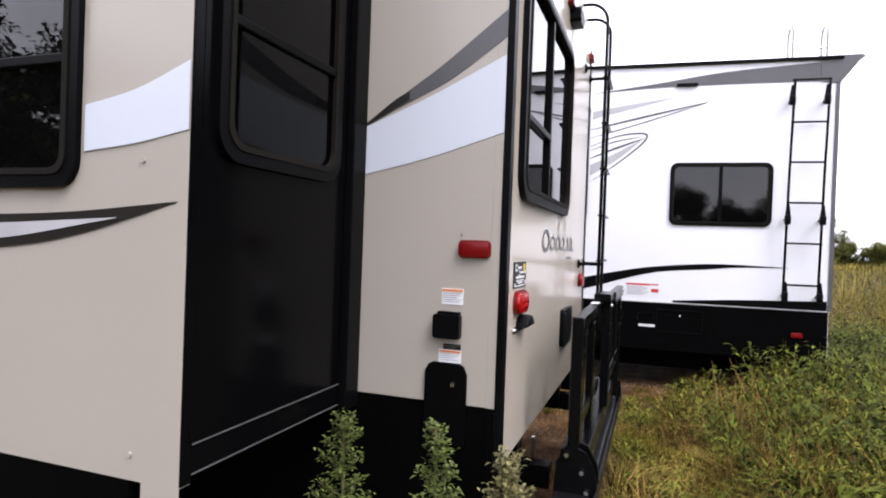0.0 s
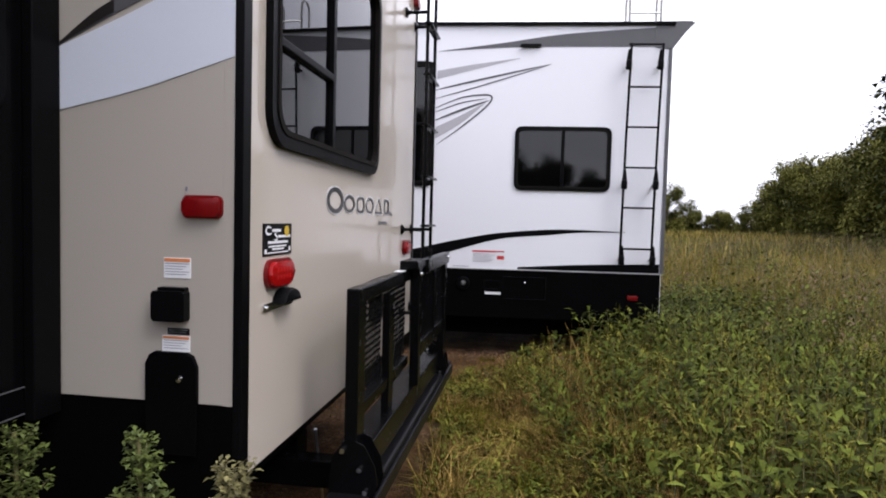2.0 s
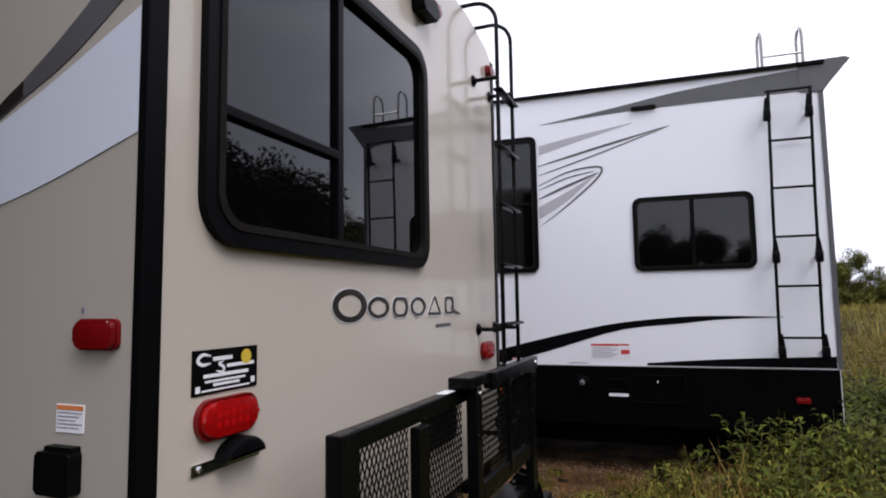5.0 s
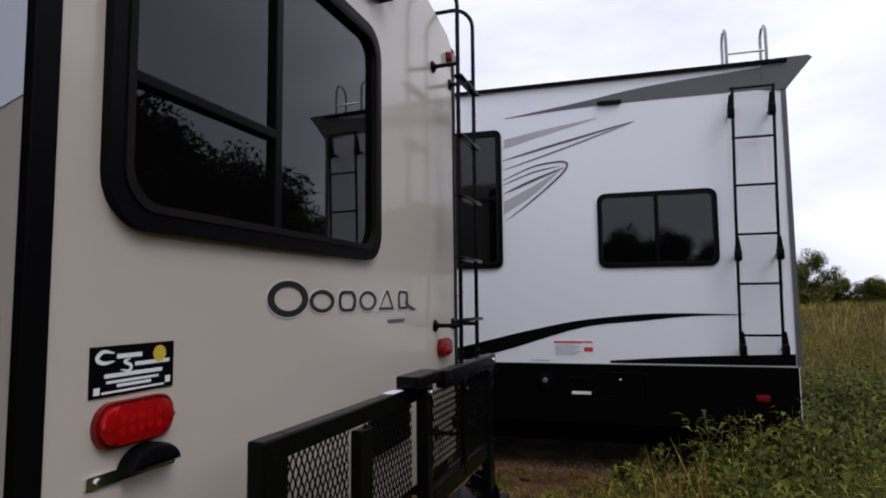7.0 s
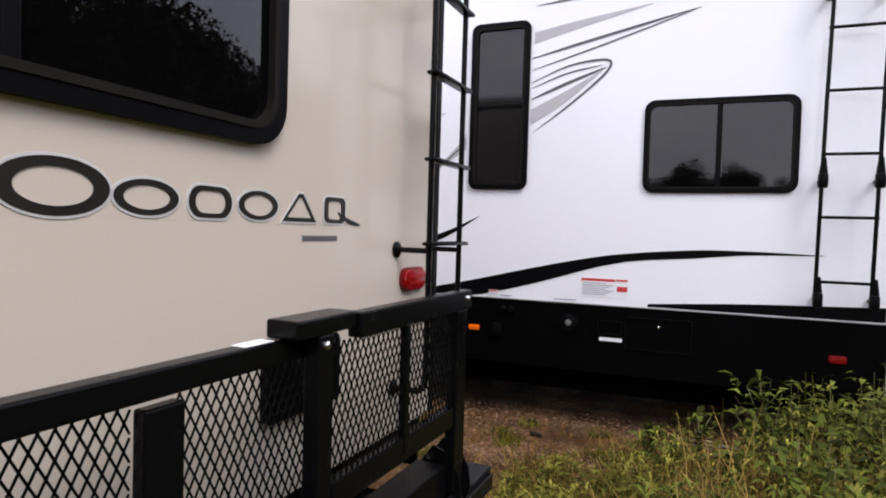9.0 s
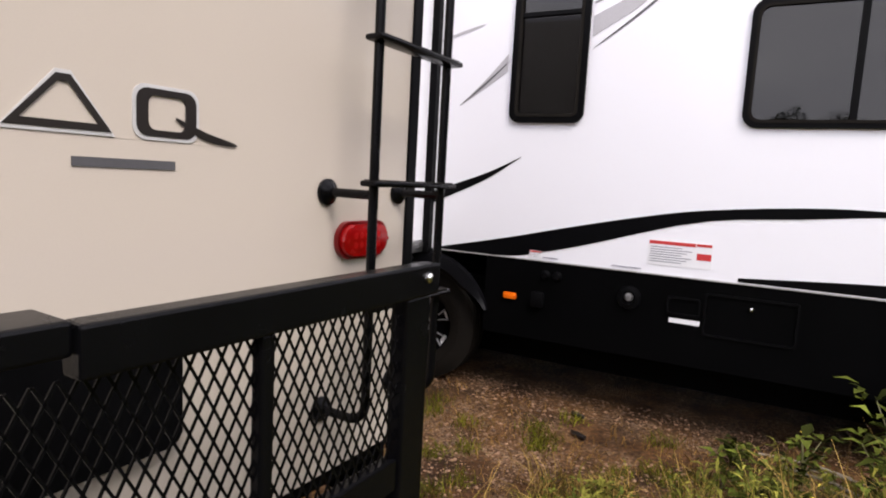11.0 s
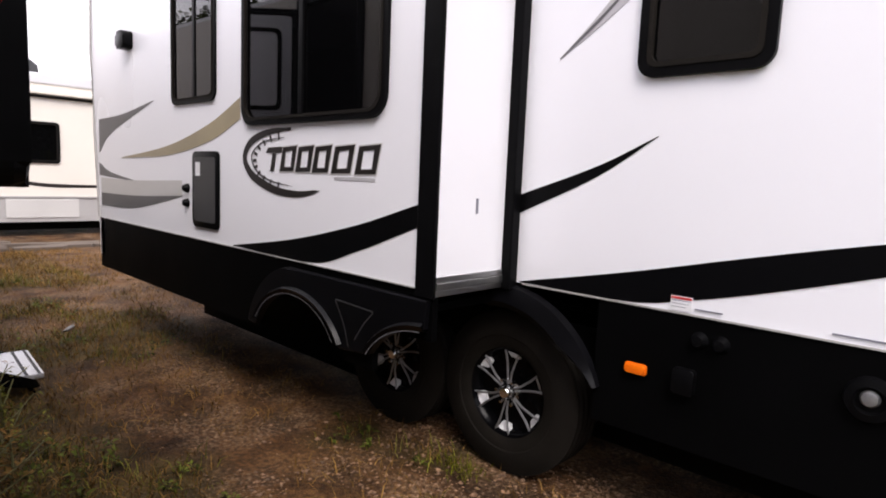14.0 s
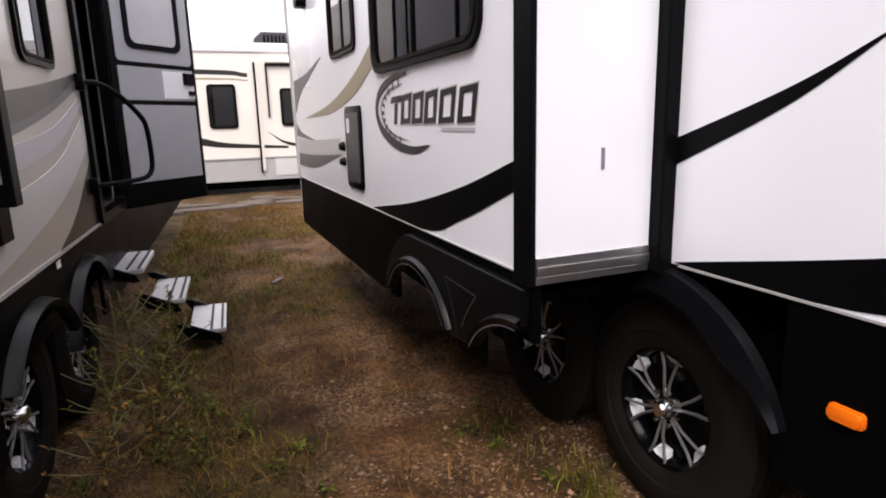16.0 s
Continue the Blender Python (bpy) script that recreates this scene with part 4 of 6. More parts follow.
# Skirt drawn down to 0.42 so the space below goes darker.
wall("skirt", -0.5, TX1 - 0.02, 0.42, 0.896, [], F_TR @ Matrix.Translation((0, 0, 0.002)), M_SKIRT, torque, 0.03, "black lower skirt panel")
plate("skirt_rail", -0.86, TX1, 0.894, 0.9, 0.002, 0.008, F_TR, M_FARGREY, torque)
plate("corner_trim", TX1 - 0.03, TX1 + 0.004, 0.9, 3.05, 0, 0.008, F_TR, M_GREYFILM, torque)
plate("slide_seal", -0.968, -0.896, 0.87, 3.1, 0, 0.05, F_TR, M_PLASTIC, torque, label="black slide-out seal", bevel=0.006)
# main black stripe
band("black_stripe", [(-0.88, 0.905), (-0.4, 1.01), (0.012, 1.112), (0.35, 1.19), (0.69, 1.254), (1.16, 1.3), (1.5, 1.306), (1.92, 1.296)], [(-0.88, 0.902), (-0.4, 0.902), (-0.18, 0.94), (0.12, 1.022), (0.69, 1.194), (1.16, 1.245), (1.5, 1.28), (1.92, 1.293)], F_TR, M_BLACK, torque)
band("black_stripe", [(-0.9, 1.27), (-0.55, 1.393), (-0.32, 1.5)], [(-0.9, 1.192), (-0.55, 1.353), (-0.32, 1.498)], F_TR, M_BLACK, torque)
band("black_stripe", [(0.9, 0.925), (1.5, 0.965), (2.255, 0.995)], [(0.9, 0.905), (1.5, 0.905), (2.255, 0.905)], F_TR, M_BLACK, torque)
# thin grey swooshes
band("grey_film", [(0.06, 2.83), (0.4, 2.89), (0.86, 2.955)], [(0.06, 2.75), (0.4, 2.84), (0.86, 2.952)], F_TR, M_LIGHTGREY, torque)
line_film("grey_line", [(0.05, 2.645), (0.5, 2.75), (1.17, 2.9)], 0.02, F_TR, M_GREYFILM, torque)
line_film("grey_line", [(0.05, 2.56), (0.5, 2.69), (1.17, 2.898)], 0.012, F_TR, M_GREYFILM, torque)
line_film("grey_line", [(0.05, 2.47), (0.3, 2.57), (0.52, 2.6), (0.6, 2.575), (0.54, 2.48), (0.3, 2.28), (0.05, 2.1)], 0.018, F_TR, M_GREYFILM, torque)
line_film("grey_line", [(0.05, 2.43), (0.3, 2.52), (0.55, 2.565)], 0.012, F_TR, M_GREYFILM, torque)
line_film("grey_line", [(0.05, 2.35), (0.3, 2.45), (0.58, 2.55)], 0.022, F_TR, M_GREYFILM, torque)
band("grey_film", [(0.05, 2.28), (0.3, 2.4), (0.54, 2.53)], [(0.05, 2.17), (0.3, 2.32), (0.54, 2.52)], F_TR, M_LIGHTGREY, torque)
line_film("grey_line", [(-0.9, 2.2), (-0.75, 2.24), (-0.6, 2.28)], 0.016, F_TR, M_LIGHTGREY, torque)
band("grey_film", [(-0.743, 1.805), (-0.58, 1.955), (-0.44, 2.1)], [(-0.743, 1.802), (-0.58, 1.905), (-0.44, 2.0)], F_TR, M_LIGHTGREY, torque)
line_film("grey_line", [(-0.743, 1.805), (-0.58, 1.93), (-0.43, 2.06)], 0.012, F_TR, M_GREYFILM, torque, 0.004)
window(*W1, 0.07, F_TR, torque, (1.3,), depth=0.016, frame_w=0.034)
window(*W2, 0.06, F_TR, torque, (), [(-0.37, -0.0, 2.31)], depth=0.02)
wl_ = sticker(0.448, 0.768, 0.95, 1.083, F_TR, torque, None, 0, label="white and red warning label with small print")
for a, b, v0, v1, mt in ((0.452, 0.685, 1.062, 1.08, M_REDINK), (0.69, 0.764, 1.066, 1.08, M_REDINK), (0.695, 0.765, 0.995, 1.03, M_REDINK)):
    plate("heading", a, b, v0, v1, 0.002, 0.003, F_TR, mt, wl_)
for i in range(7):
    plate("print_line", 0.46, 0.62 + 0.05 * ((i * 5) % 3) / 2, 1.045 - 0.013 * i, 1.049 - 0.013 * i, 0.002, 0.003, F_TR, M_INK, wl_)
sticker(-0.225, -0.15, 0.905, 0.955, F_TR @ Matrix.Translation((0, 0, 0.003)), torque, M_REDINK, 3, label="small white label with red edge")
for a, b in ((-0.14, -0.05), (0.26, 0.42)):
    plate("print_line", a, b, 0.916, 0.921, 0.003, 0.005, F_TR, M_INK, torque)
# skirt fittings
oval_lamp("side_marker", -0.37, -0.294, 0.648, 0.68, F_TR, torque, M_AMBER, 0.02, False, "amber side marker lamp").data.materials[0] = M_AMBER
plate("outlet_cover", -0.19, -0.115, 0.62, 0.71, 0.002, 0.03, F_TR, M_PLASTIC, torque, r=0.012, bevel=0.004)
for u in (-0.115, -0.045):
    bm = bmesh.new()
    lathe(bm, [(0, 0.03), (0.018, 0.028), (0.024, 0.015), (0.03, 0.004)], F_TR @ Matrix.Translation((u, 0.815, 0)), 16)
    part("water_inlet", bm, M_PLASTIC, torque, smooth=True)
bm = bmesh.new()
lathe(bm, [(0, 0.012), (0.035, 0.012), (0.04, 0.024), (0.062, 0.02), (0.068, 0.003)], F_TR @ Matrix.Translation((0.37, 0.75, 0)), 24)
fuel = part("fuel_inlet", bm, M_PLASTIC, torque, smooth=True)
bm = bmesh.new()
lathe(bm, [(0, 0.03), (0.02, 0.026), (0.026, 0.012)], F_TR @ Matrix.Translation((0.37, 0.755, 0)), 16)
part("fuel_cap", bm, M_SPOKE, fuel, smooth=True)
plate("white_label", 0.588, 0.742, 0.647, 0.672, 0.002, 0.005, F_TR, M_PAPER, torque)
for u0, u1, v0, v1 in ((0.57, 0.74, 0.69, 0.79), (0.755, 1.19, 0.6, 0.83)):
    bm = bmesh.new()
    ring_prism(bm, rounded(u0, u1, v0, v1, 0.02), rounded(u0 + 0.012, u1 - 0.012, v0 + 0.012, v1 - 0.012, 0.012), 0.002, 0.01, F_TR)
    hatch = part("storage_hatch", bm, M_PLASTIC, torque, "black storage hatch in the skirt")
    if u1 > 1:
        bm = bmesh.new()
        lathe(bm, [(0, 0.018), (0.01, 0.016), (0.014, 0.004)], F_TR @ Matrix.Translation((0.976, 0.772, 0)), 14)
        part("hatch_lock", bm, M_CHROME, hatch)
oval_lamp("side_marker", 1.97, 2.06, 0.64, 0.68, F_TR, torque, M_DARKRED, 0.02, False, "red side marker lamp")

# its side ladder
slad = thing("side_ladder", "slim black ladder hooked on the white trailer's side and roof", "ladder", T_POSE)
for x in (1.875, 2.165):
    bm = bmesh.new()
    tube(bm, [(x + 0.018, TY - 0.1, 3.07), (x, TY - 0.1, 2.2), (x - 0.015, TY - 0.1, 0.98)], 0.012, 10)
    part("rail", bm, M_STEEL, slad, smooth=True)
    bm = bmesh.new()
    xx = x + 0.008
    tube(bm, [(xx, TY + 0.0, 3.28)] + arc((xx, TY + 0.09, 3.52), 0.09, 180, 0, (0, 1, 0), (0, 0, 1), 8) + [(xx, TY + 0.18, 3.28)], 0.012, 8)
    part("roof_hoop", bm, M_FARGREY, slad, smooth=True)
    for z in (2.87, 1.75, 1.03):
        bm = bmesh.new()
        tube(bm, [(x, TY, z), (x, TY - 0.1, z)], 0.014, 8)
        box(bm, (x - 0.026, TY - 0.128, z - 0.045), (x + 0.026, TY - 0.078, z + 0.045), 0.012)
        prism(bm, [(-0.022, 0.045), (0.022, 0.045), (0.01, 0.14), (-0.01, 0.14)], -0.012, 0.012, face_plane((x, TY - 0.1, z), (1, 0, 0), (0, -1, 0)))
        part("bracket", bm, M_PLASTIC, slad, smooth=True)
for z in (3.06, 2.665, 2.29, 1.91, 1.53, 1.14):
    bm = bmesh.new()
    tube(bm, [(1.87, TY - 0.1, z), (2.17, TY - 0.1, z)], 0.01, 10)
    part("rung", bm, M_STEEL, slad, smooth=True)
bm = bmesh.new()
tube(bm, [(1.883, TY, 3.38), (2.173, TY, 3.38)], 0.01, 8)
part("rung", bm, M_ALU, slad)

# slide-out section with the large window
W3 = (-2.385, -1.215, 1.555, 2.4)
W4 = (-3.3, -2.7, 1.71, 2.42)
wall("slide_face", TXF, TU0 - 0.093, 0.9, 3.05, [opening_of(*W3), opening_of(*W4)], F_TS, M_WHITE, torque, label="white outer wall of the slide-out")
bm = bmesh.new()
box(bm, (TX0 - 0.05, TS + 0.007, 0.93), (TX0, TY - 0.052, 3.05), 0.002)
part("slide_end", bm, M_WHITE, torque, "plain white end of the slide-out")
F_TE = face_plane((TX0, 0, 0), (0, 1, 0), (1, 0, 0))
for i, (z0, z1, d) in enumerate(((0.93, 0.955, 0.006), (0.9, 0.93, 0.01), (0.875, 0.9, 0.004))):
    plate("slide_rail", TS + 0.008, TY - 0.053, z0, z1 - 0.002, -0.03, d, F_TE, M_ALU, torque, bevel=0.002)
plate("key_slot", 4.105, 4.115, 1.19, 1.25, 0, 0.004, F_TE, M_INK, torque)
bm = bmesh.new()
box(bm, (TX0 - 0.093, TS - 0.012, 0.868), (TX0 + 0.006, TS + 0.006, 3.07), 0.004)
part("corner_trim", bm, M_PLASTIC, torque, "black corner moulding")
bm = bmesh.new()
box(bm, (TXF, TS, 3.052), (TX0, TY + 0.2, 3.1), 0.01)
part("slide_roof", bm, M_ROOF, torque)
wall("slide_skirt", -1.268, TU0 - 0.005, 0.7, 0.897, [], F_TS @ Matrix.Translation((0, 0, -0.002)), M_SKIRT, torque, 0.03, "black skirt panel over the wheel")
wall("slide_skirt", TXF + 0.01, -1.27, 0.59, 0.897, [(-2.2, -1.46, 0.5, 0.68)], F_TS @ Matrix.Translation((0, 0, -0.002)), M_SKIRT, torque, 0.03, "black skirt panel with wheel arches")
plate("skirt_rail", TXF, TU0 - 0.1, 0.896, 0.901, 0, 0.006, F_TS, M_FARGREY, torque)
bm = bmesh.new()
box(bm, (TXF + 0.02, TS + 0.04, 0.8), (TX0 - 0.06, TB, 0.83))
part("floor_pan", bm, M_SKIRT, torque)
bm = bmesh.new()
prism(bm, [(TXF, 0.6), (TXF - 0.02, 0.9), (TXF - 0.1, 1.6), (TXF - 0.16, 2.2), (TXF - 0.1, 2.9), (TXF + 0.1, 3.1), (TXF + 0.1, 0.6)], -(TB - TS), -0.002, F_TS)
part("front_cap", bm, M_WHITE, torque, "rounded white front cap")
bm = bmesh.new()
tube(bm, [(TXF - 0.01, TS - 0.003, 0.9), (TXF - 0.09, TS - 0.003, 1.6), (TXF - 0.15, TS - 0.003, 2.2), (TXF - 0.1, TS - 0.003, 2.9)], 0.012, 8)
part("cap_trim", bm, M_FARGREY, torque)
fender(-1.83, 0.42, 0.38, 0.05, F_TS, torque, 27, 156, 0.84)
fender(-0.93, 0.42, 0.38, 0.05, F_TS, torque, 92, 150, 0.84)
fender(-0.95, 0.42, 0.385, 0.115, F_TR, torque, 17, 100, 0.94, 26)
for cx, a0, a1 in ((-1.83, 30, 152), (-0.93, 92, 150)):
    line_film("arch_line", [(cx + 0.385 * math.cos(radians(a)), 0.42 + 0.323 * math.sin(radians(a))) for a in np.linspace(a0, a1, 9)], 0.005, F_TS, M_GREYFILM, torque, 0.047, False)
# moulded fairing that joins the two arches under the slide-out
bm = bmesh.new()
fair = [(-1.83 + 0.47 * math.cos(radians(a)), 0.42 + 0.45 * math.sin(radians(a))) for a in range(166, 99, -6)]
fair += [(TU0 - 0.012, 0.862)]
fair += [(-0.93 + 0.39 * math.cos(radians(a)), 0.42 + 0.33 * math.sin(radians(a))) for a in range(92, 153, 6)]
fair += [(-1.83 + 0.39 * math.cos(radians(a)), 0.42 + 0.33 * math.sin(radians(a))) for a in range(24, 167, 6)]
prism(bm, fair, 0.001, 0.026, F_TS, 0.006)
part("fairing", bm, M_FAIRING, torque, "black moulded fairing between the wheel arches")
for ln in ([(-1.5, 0.775), (-1.36, 0.77), (-1.24, 0.765)], [(-1.5, 0.77), (-1.44, 0.68), (-1.4, 0.58)], [(-1.24, 0.76), (-1.3, 0.7), (-1.36, 0.62)]):
    line_film("fairing_groove", ln, 0.006, F_TS, M_HATCH, torque, 0.029, False)
# Black sheets added in place of the shade behind wheels and under the body.
plate("shade_sheet", -4.6, -1.0, 0.03, 0.8, -0.34, -0.32, F_TR, M_SKIRT, torque, label="black sheet standing in for the shade behind the wheels")
plate("under_shade_sheet", -0.998, 2.2, 0.2, 0.8, -0.34, -0.32, F_TR, M_SKIRT, torque)
for x in (-0.957, -1.718):
    wheel(face_plane((x, TY + 0.03, 0.382), (1, 0, 0), (0, -1, 0)), torque)
    wheel(face_plane((x, TB - 0.06, 0.39), (1, 0, 0), (0, 1, 0)), torque)
window(*W3, 0.1, F_TS, torque, (-1.83,), depth=0.018, frame_w=0.034)
window(*W4, 0.06, F_TS, torque, (-2.98,), depth=0.014, frame_w=0.028)
# films on the slide-out
band("black_stripe", [(-2.5, 0.908), (-1.9, 1.0), (-1.4, 1.11), (TU0 - 0.094, 1.222)], [(-2.5, 0.905), (-1.75, 0.905), (-1.4, 0.995), (TU0 - 0.094, 1.135)], F_TS, M_BLACK, torque)
band("bronze_film", [(-4.25, 1.382), (-3.4, 1.46), (-2.8, 1.58), (-2.42, 1.71)], [(-4.25, 1.378), (-3.4, 1.4), (-2.8, 1.48), (-2.42, 1.595)], F_TS, M_GOLD, torque)
band("grey_film", [(-4.75, 1.68), (-4.2, 1.7), (-3.62, 1.762)], [(-4.75, 1.42), (-4.45, 1.57), (-3.62, 1.76)], F_TS, M_GREYFILM, torque)
band("grey_film", [(-4.76, 1.34), (-4.5, 1.27), (-3.95, 1.215)], [(-4.76, 1.24), (-4.4, 1.225), (-3.95, 1.212)], F_TS, M_GREYFILM, torque)
band("silver_film", [(-4.72, 1.22), (-4.0, 1.22), (-3.17, 1.245)], [(-4.72, 1.1), (-4.0, 1.11), (-3.17, 1.15)], F_TS, M_SILVERFILM, torque)
band("grey_film", [(-4.72, 1.1), (-4.0, 1.11), (-3.17, 1.148)], [(-4.72, 1.0), (-4.0, 1.02), (-3.17, 1.144)], F_TS, M_GREYFILM, torque)
vent = plate("heater_hatch", -3.0, -2.66, 0.975, 1.425, 0, 0.012, F_TS, M_PLASTIC, torque, r=0.035, label="black-framed water-heater hatch with a grey door", bevel=0.004)
plate("hatch_panel", -2.965, -2.695, 1.01, 1.39, 0.012, 0.016, F_TS, M_HATCH, vent, r=0.02)
plate("white_label", -2.945, -2.885, 1.28, 1.36, 0.016, 0.0175, F_TS, M_PAPER, vent)
for v, rr in ((1.2, 0.026), (1.11, 0.024)):
    bm = bmesh.new()
    lathe(bm, [(0, 0.035), (rr * 0.7, 0.032), (rr, 0.016), (rr * 1.15, 0.0)], F_TS @ Matrix.Translation((-3.09, v, 0)), 16)
    part("water_inlet", bm, M_PLASTIC, torque, smooth=True)
plate("side_lamp", -4.13, -3.98, 2.14, 2.26, 0, 0.07, F_TS, M_PLASTIC, torque, r=0.03, bevel=0.02)
# name film: plain slanted shapes inside a gauge arc
nf = line_film("gauge_arc", [(-1.92, 1.53), (-2.12, 1.52), (-2.3, 1.475), (-2.37, 1.39), (-2.29, 1.3), (-2.08, 1.235), (-1.86, 1.22), (-1.67, 1.245)], 0.046, F_TS, M_BROWNFILM, torque, label="dark gauge-shaped emblem with slanted bars")
line_film("gauge_arc", [(-1.98, 1.49), (-2.16, 1.475), (-2.27, 1.43), (-2.295, 1.385), (-2.24, 1.32), (-2.1, 1.275), (-1.9, 1.255)], 0.012, F_TS, M_GREYFILM, nf)
for i in range(11):
    a = radians(100 + 16 * i)
    u, v = -1.98 + 0.275 * math.cos(a), 1.377 + 0.115 * math.sin(a)
    du, dv = 0.026 * math.cos(a), 0.026 * math.sin(a)
    line_film("gauge_tick", [(u + du, v + dv), (u, v), (u - du * 0.4, v - dv * 0.4)], 0.016, F_TS, M_BROWNFILM, nf, 0.0035, False)
sl = 0.03
for i, u in enumerate((-2.16, -2.02, -1.88, -1.74, -1.59, -1.42)):
    w = 0.125 if i < 4 else 0.14
    loop = [(u, 1.325), (u + w, 1.329), (u + w + sl, 1.45), (u + sl, 1.442)]
    if i == 0:
        bm = bmesh.new()
        prism(bm, [(u + sl - 0.02, 1.415), (u + w + sl, 1.418), (u + w + sl + 0.005, 1.446), (u + sl, 1.442)], 0, 0.0032, F_TS)
        prism(bm, [(u + w * 0.4, 1.325), (u + w * 0.68, 1.325), (u + w * 0.68 + 0.022, 1.414), (u + w * 0.4 + 0.022, 1.414)], 0, 0.0032, F_TS)
        part("emblem_shape", bm, M_BROWNFILM, nf)
    else:
        outline_shape("emblem_shape", loop, F_TS, M_BROWNFILM, nf, 0.034, M_SILVERFILM)
plate("print_line", -1.565, -1.285, 1.298, 1.312, 0, 0.002, F_TS, M_LIGHTGREY, nf)


# ---- the far trailer across the lane ----
FX = -12.9
far = thing("cream_fifth_wheel", "cream and grey fifth-wheel trailer with brown stripes across the lane", "trailer")
F_FAR = face_plane((FX, 0, 0), (0, 1, 0), (1, 0, 0))
FWS = [(3.46, 4.02, 1.3, 2.18), (4.9, 5.6, 1.32, 2.1), (7.2, 8.0, 1.4, 2.1), (0.6, 1.5, 1.4, 2.1)]
wall("side_wall", -3.0, 9.0, 0.68, 2.8, [opening_of(*w) for w in FWS], F_FAR, M_OFFWHITE, far, label="cream side wall")
wall("lower_wall", -3.0, 9.0, 0.2, 0.678, [], F_FAR @ Matrix.Translation((0, 0, -0.004)), M_FARGREY, far, 0.04)
bm = bmesh.new()
box(bm, (FX - 2.5, -3.0, 2.8), (FX + 0.03, 9.0, 3.0), 0.03)
part("roof", bm, M_ROOF, far)
bm = bmesh.new()
box(bm, (FX - 2.5, -3.0, 0.2), (FX - 2.45, 9.0, 2.8))
box(bm, (FX - 2.45, -3.0, 0.2), (FX - 0.06, -2.95, 2.8))
box(bm, (FX - 2.45, 8.95, 0.2), (FX - 0.06, 9.0, 2.8))
box(bm, (FX - 2.45, -2.95, 0.2), (FX - 0.06, 8.95, 0.3))
part("body_shell", bm, M_OFFWHITE, far)
for w in FWS:
    window(*w, 0.07, F_FAR, far, depth=0.03, frame_w=0.05)
for u0, u1, v0, v1 in ((4.4, 4.435, 0.36, 2.62), (4.64, 4.67, 1.5, 2.56)):
    plate("slide_trim", u0, u1, v0, v1, 0, 0.05, F_FAR, M_PLASTIC, far)
plate("slide_trim", 4.44, 4.5, 0.4, 2.6, 0, 0.03, F_FAR, M_OFFWHITE, far)
plate("awning_roll", 4.64, 9.0, 2.6, 2.69, 0, 0.1, F_FAR, M_OFFWHITE, far, bevel=0.02)
plate("awning_rail", 4.64, 9.0, 2.55, 2.585, 0, 0.06, F_FAR, M_PLASTIC, far)
plate("storage_door", 4.7, 5.9, 0.28, 0.64, 0, 0.012, F_FAR, M_FARPALE, far, bevel=0.004)
# Black sheet put in for the shadow under this trailer.
plate("under_shadow_sheet", -3.0, 9.0, 0.02, 0.2, -0.4, -0.36, F_FAR, M_SKIRT, far)
band("brown_film", [(-3, 2.5), (3.2, 2.47), (4.28, 2.4)], [(-3, 2.4), (3.2, 2.375), (4.28, 2.32)], F_FAR, M_BROWNFILM, far)
band("tan_film", [(-3, 2.34), (3.2, 2.31), (4.28, 2.27)], [(-3, 2.29), (3.2, 2.27), (4.28, 2.24)], F_FAR, M_GOLD, far)
band("brown_film", [(3.2, 1.14), (3.8, 1.0), (5.0, 0.9)], [(3.2, 0.98), (3.8, 0.9), (5.0, 0.85)], F_FAR, M_BROWNFILM, far)
band("brown_film", [(4.6, 1.2), (5.2, 0.95), (7.0, 0.92)], [(4.6, 1.19), (5.2, 0.88), (7.0, 0.88)], F_FAR, M_BROWNFILM, far)
plate("skirt_rail", -3, 9, 0.66, 0.69, 0, 0.02, F_FAR, M_FARGREY, far)
for y in (2.0, 2.9):
    wheel(face_plane((FX - 0.1, y, 0.3), (0, 1, 0), (1, 0, 0)), far)
ac = thing("roof_air_conditioner", "dark air-conditioner housing on the cream trailer's roof", "air conditioner")
bm = bmesh.new()
prism(bm, [(4.5, 3.0), (5.42, 3.0), (5.4, 3.2), (5.28, 3.3), (4.68, 3.3), (4.54, 3.18)], -1.2, -0.5, F_FAR, 0.03)
part("housing", bm, M_HATCH, ac)
for i in range(7):
    plate("grille_slat", 4.72 + 0.08 * i, 4.76 + 0.08 * i, 3.06, 3.22, -0.5, -0.485, F_FAR, M_PLASTIC, ac)

# ---- ground ----
rng = np.random.default_rng(7)


def hash_noise(x, y, s, seed=0):
    """Smooth value noise over the plan."""
    x, y = np.asarray(x) / s + 37.7 * seed, np.asarray(y) / s + 11.3 * seed
    xi, yi = np.floor(x), np.floor(y)
    fx, fy = x - xi, y - yi
    fx, fy = fx * fx * (3 - 2 * fx), fy * fy * (3 - 2 * fy)
    def h(a, b):
        v = np.sin(a * 127.1 + b * 311.7 + seed * 17.0) * 43758.5453
        return v - np.floor(v)
    return (h(xi, yi) * (1 - fx) + h(xi + 1, yi) * fx) * (1 - fy) + (h(xi, yi + 1) * (1 - fx) + h(xi + 1, yi + 1) * fx) * fy


def ground_z(x, y):
    x, y = np.asarray(x, float), np.asarray(y, float)
    near = 0.03 * (hash_noise(x, y, 0.9, 1) - 0.5) + 0.012 * (hash_noise(x, y, 0.22, 2) - 0.5)
    lane = -0.1 * np.clip((-x - 6) / 5, 0, 1)
    rise = 0.5 * np.clip((x - 6) / 30, 0, 1)
    return 0.025 + near + lane + rise


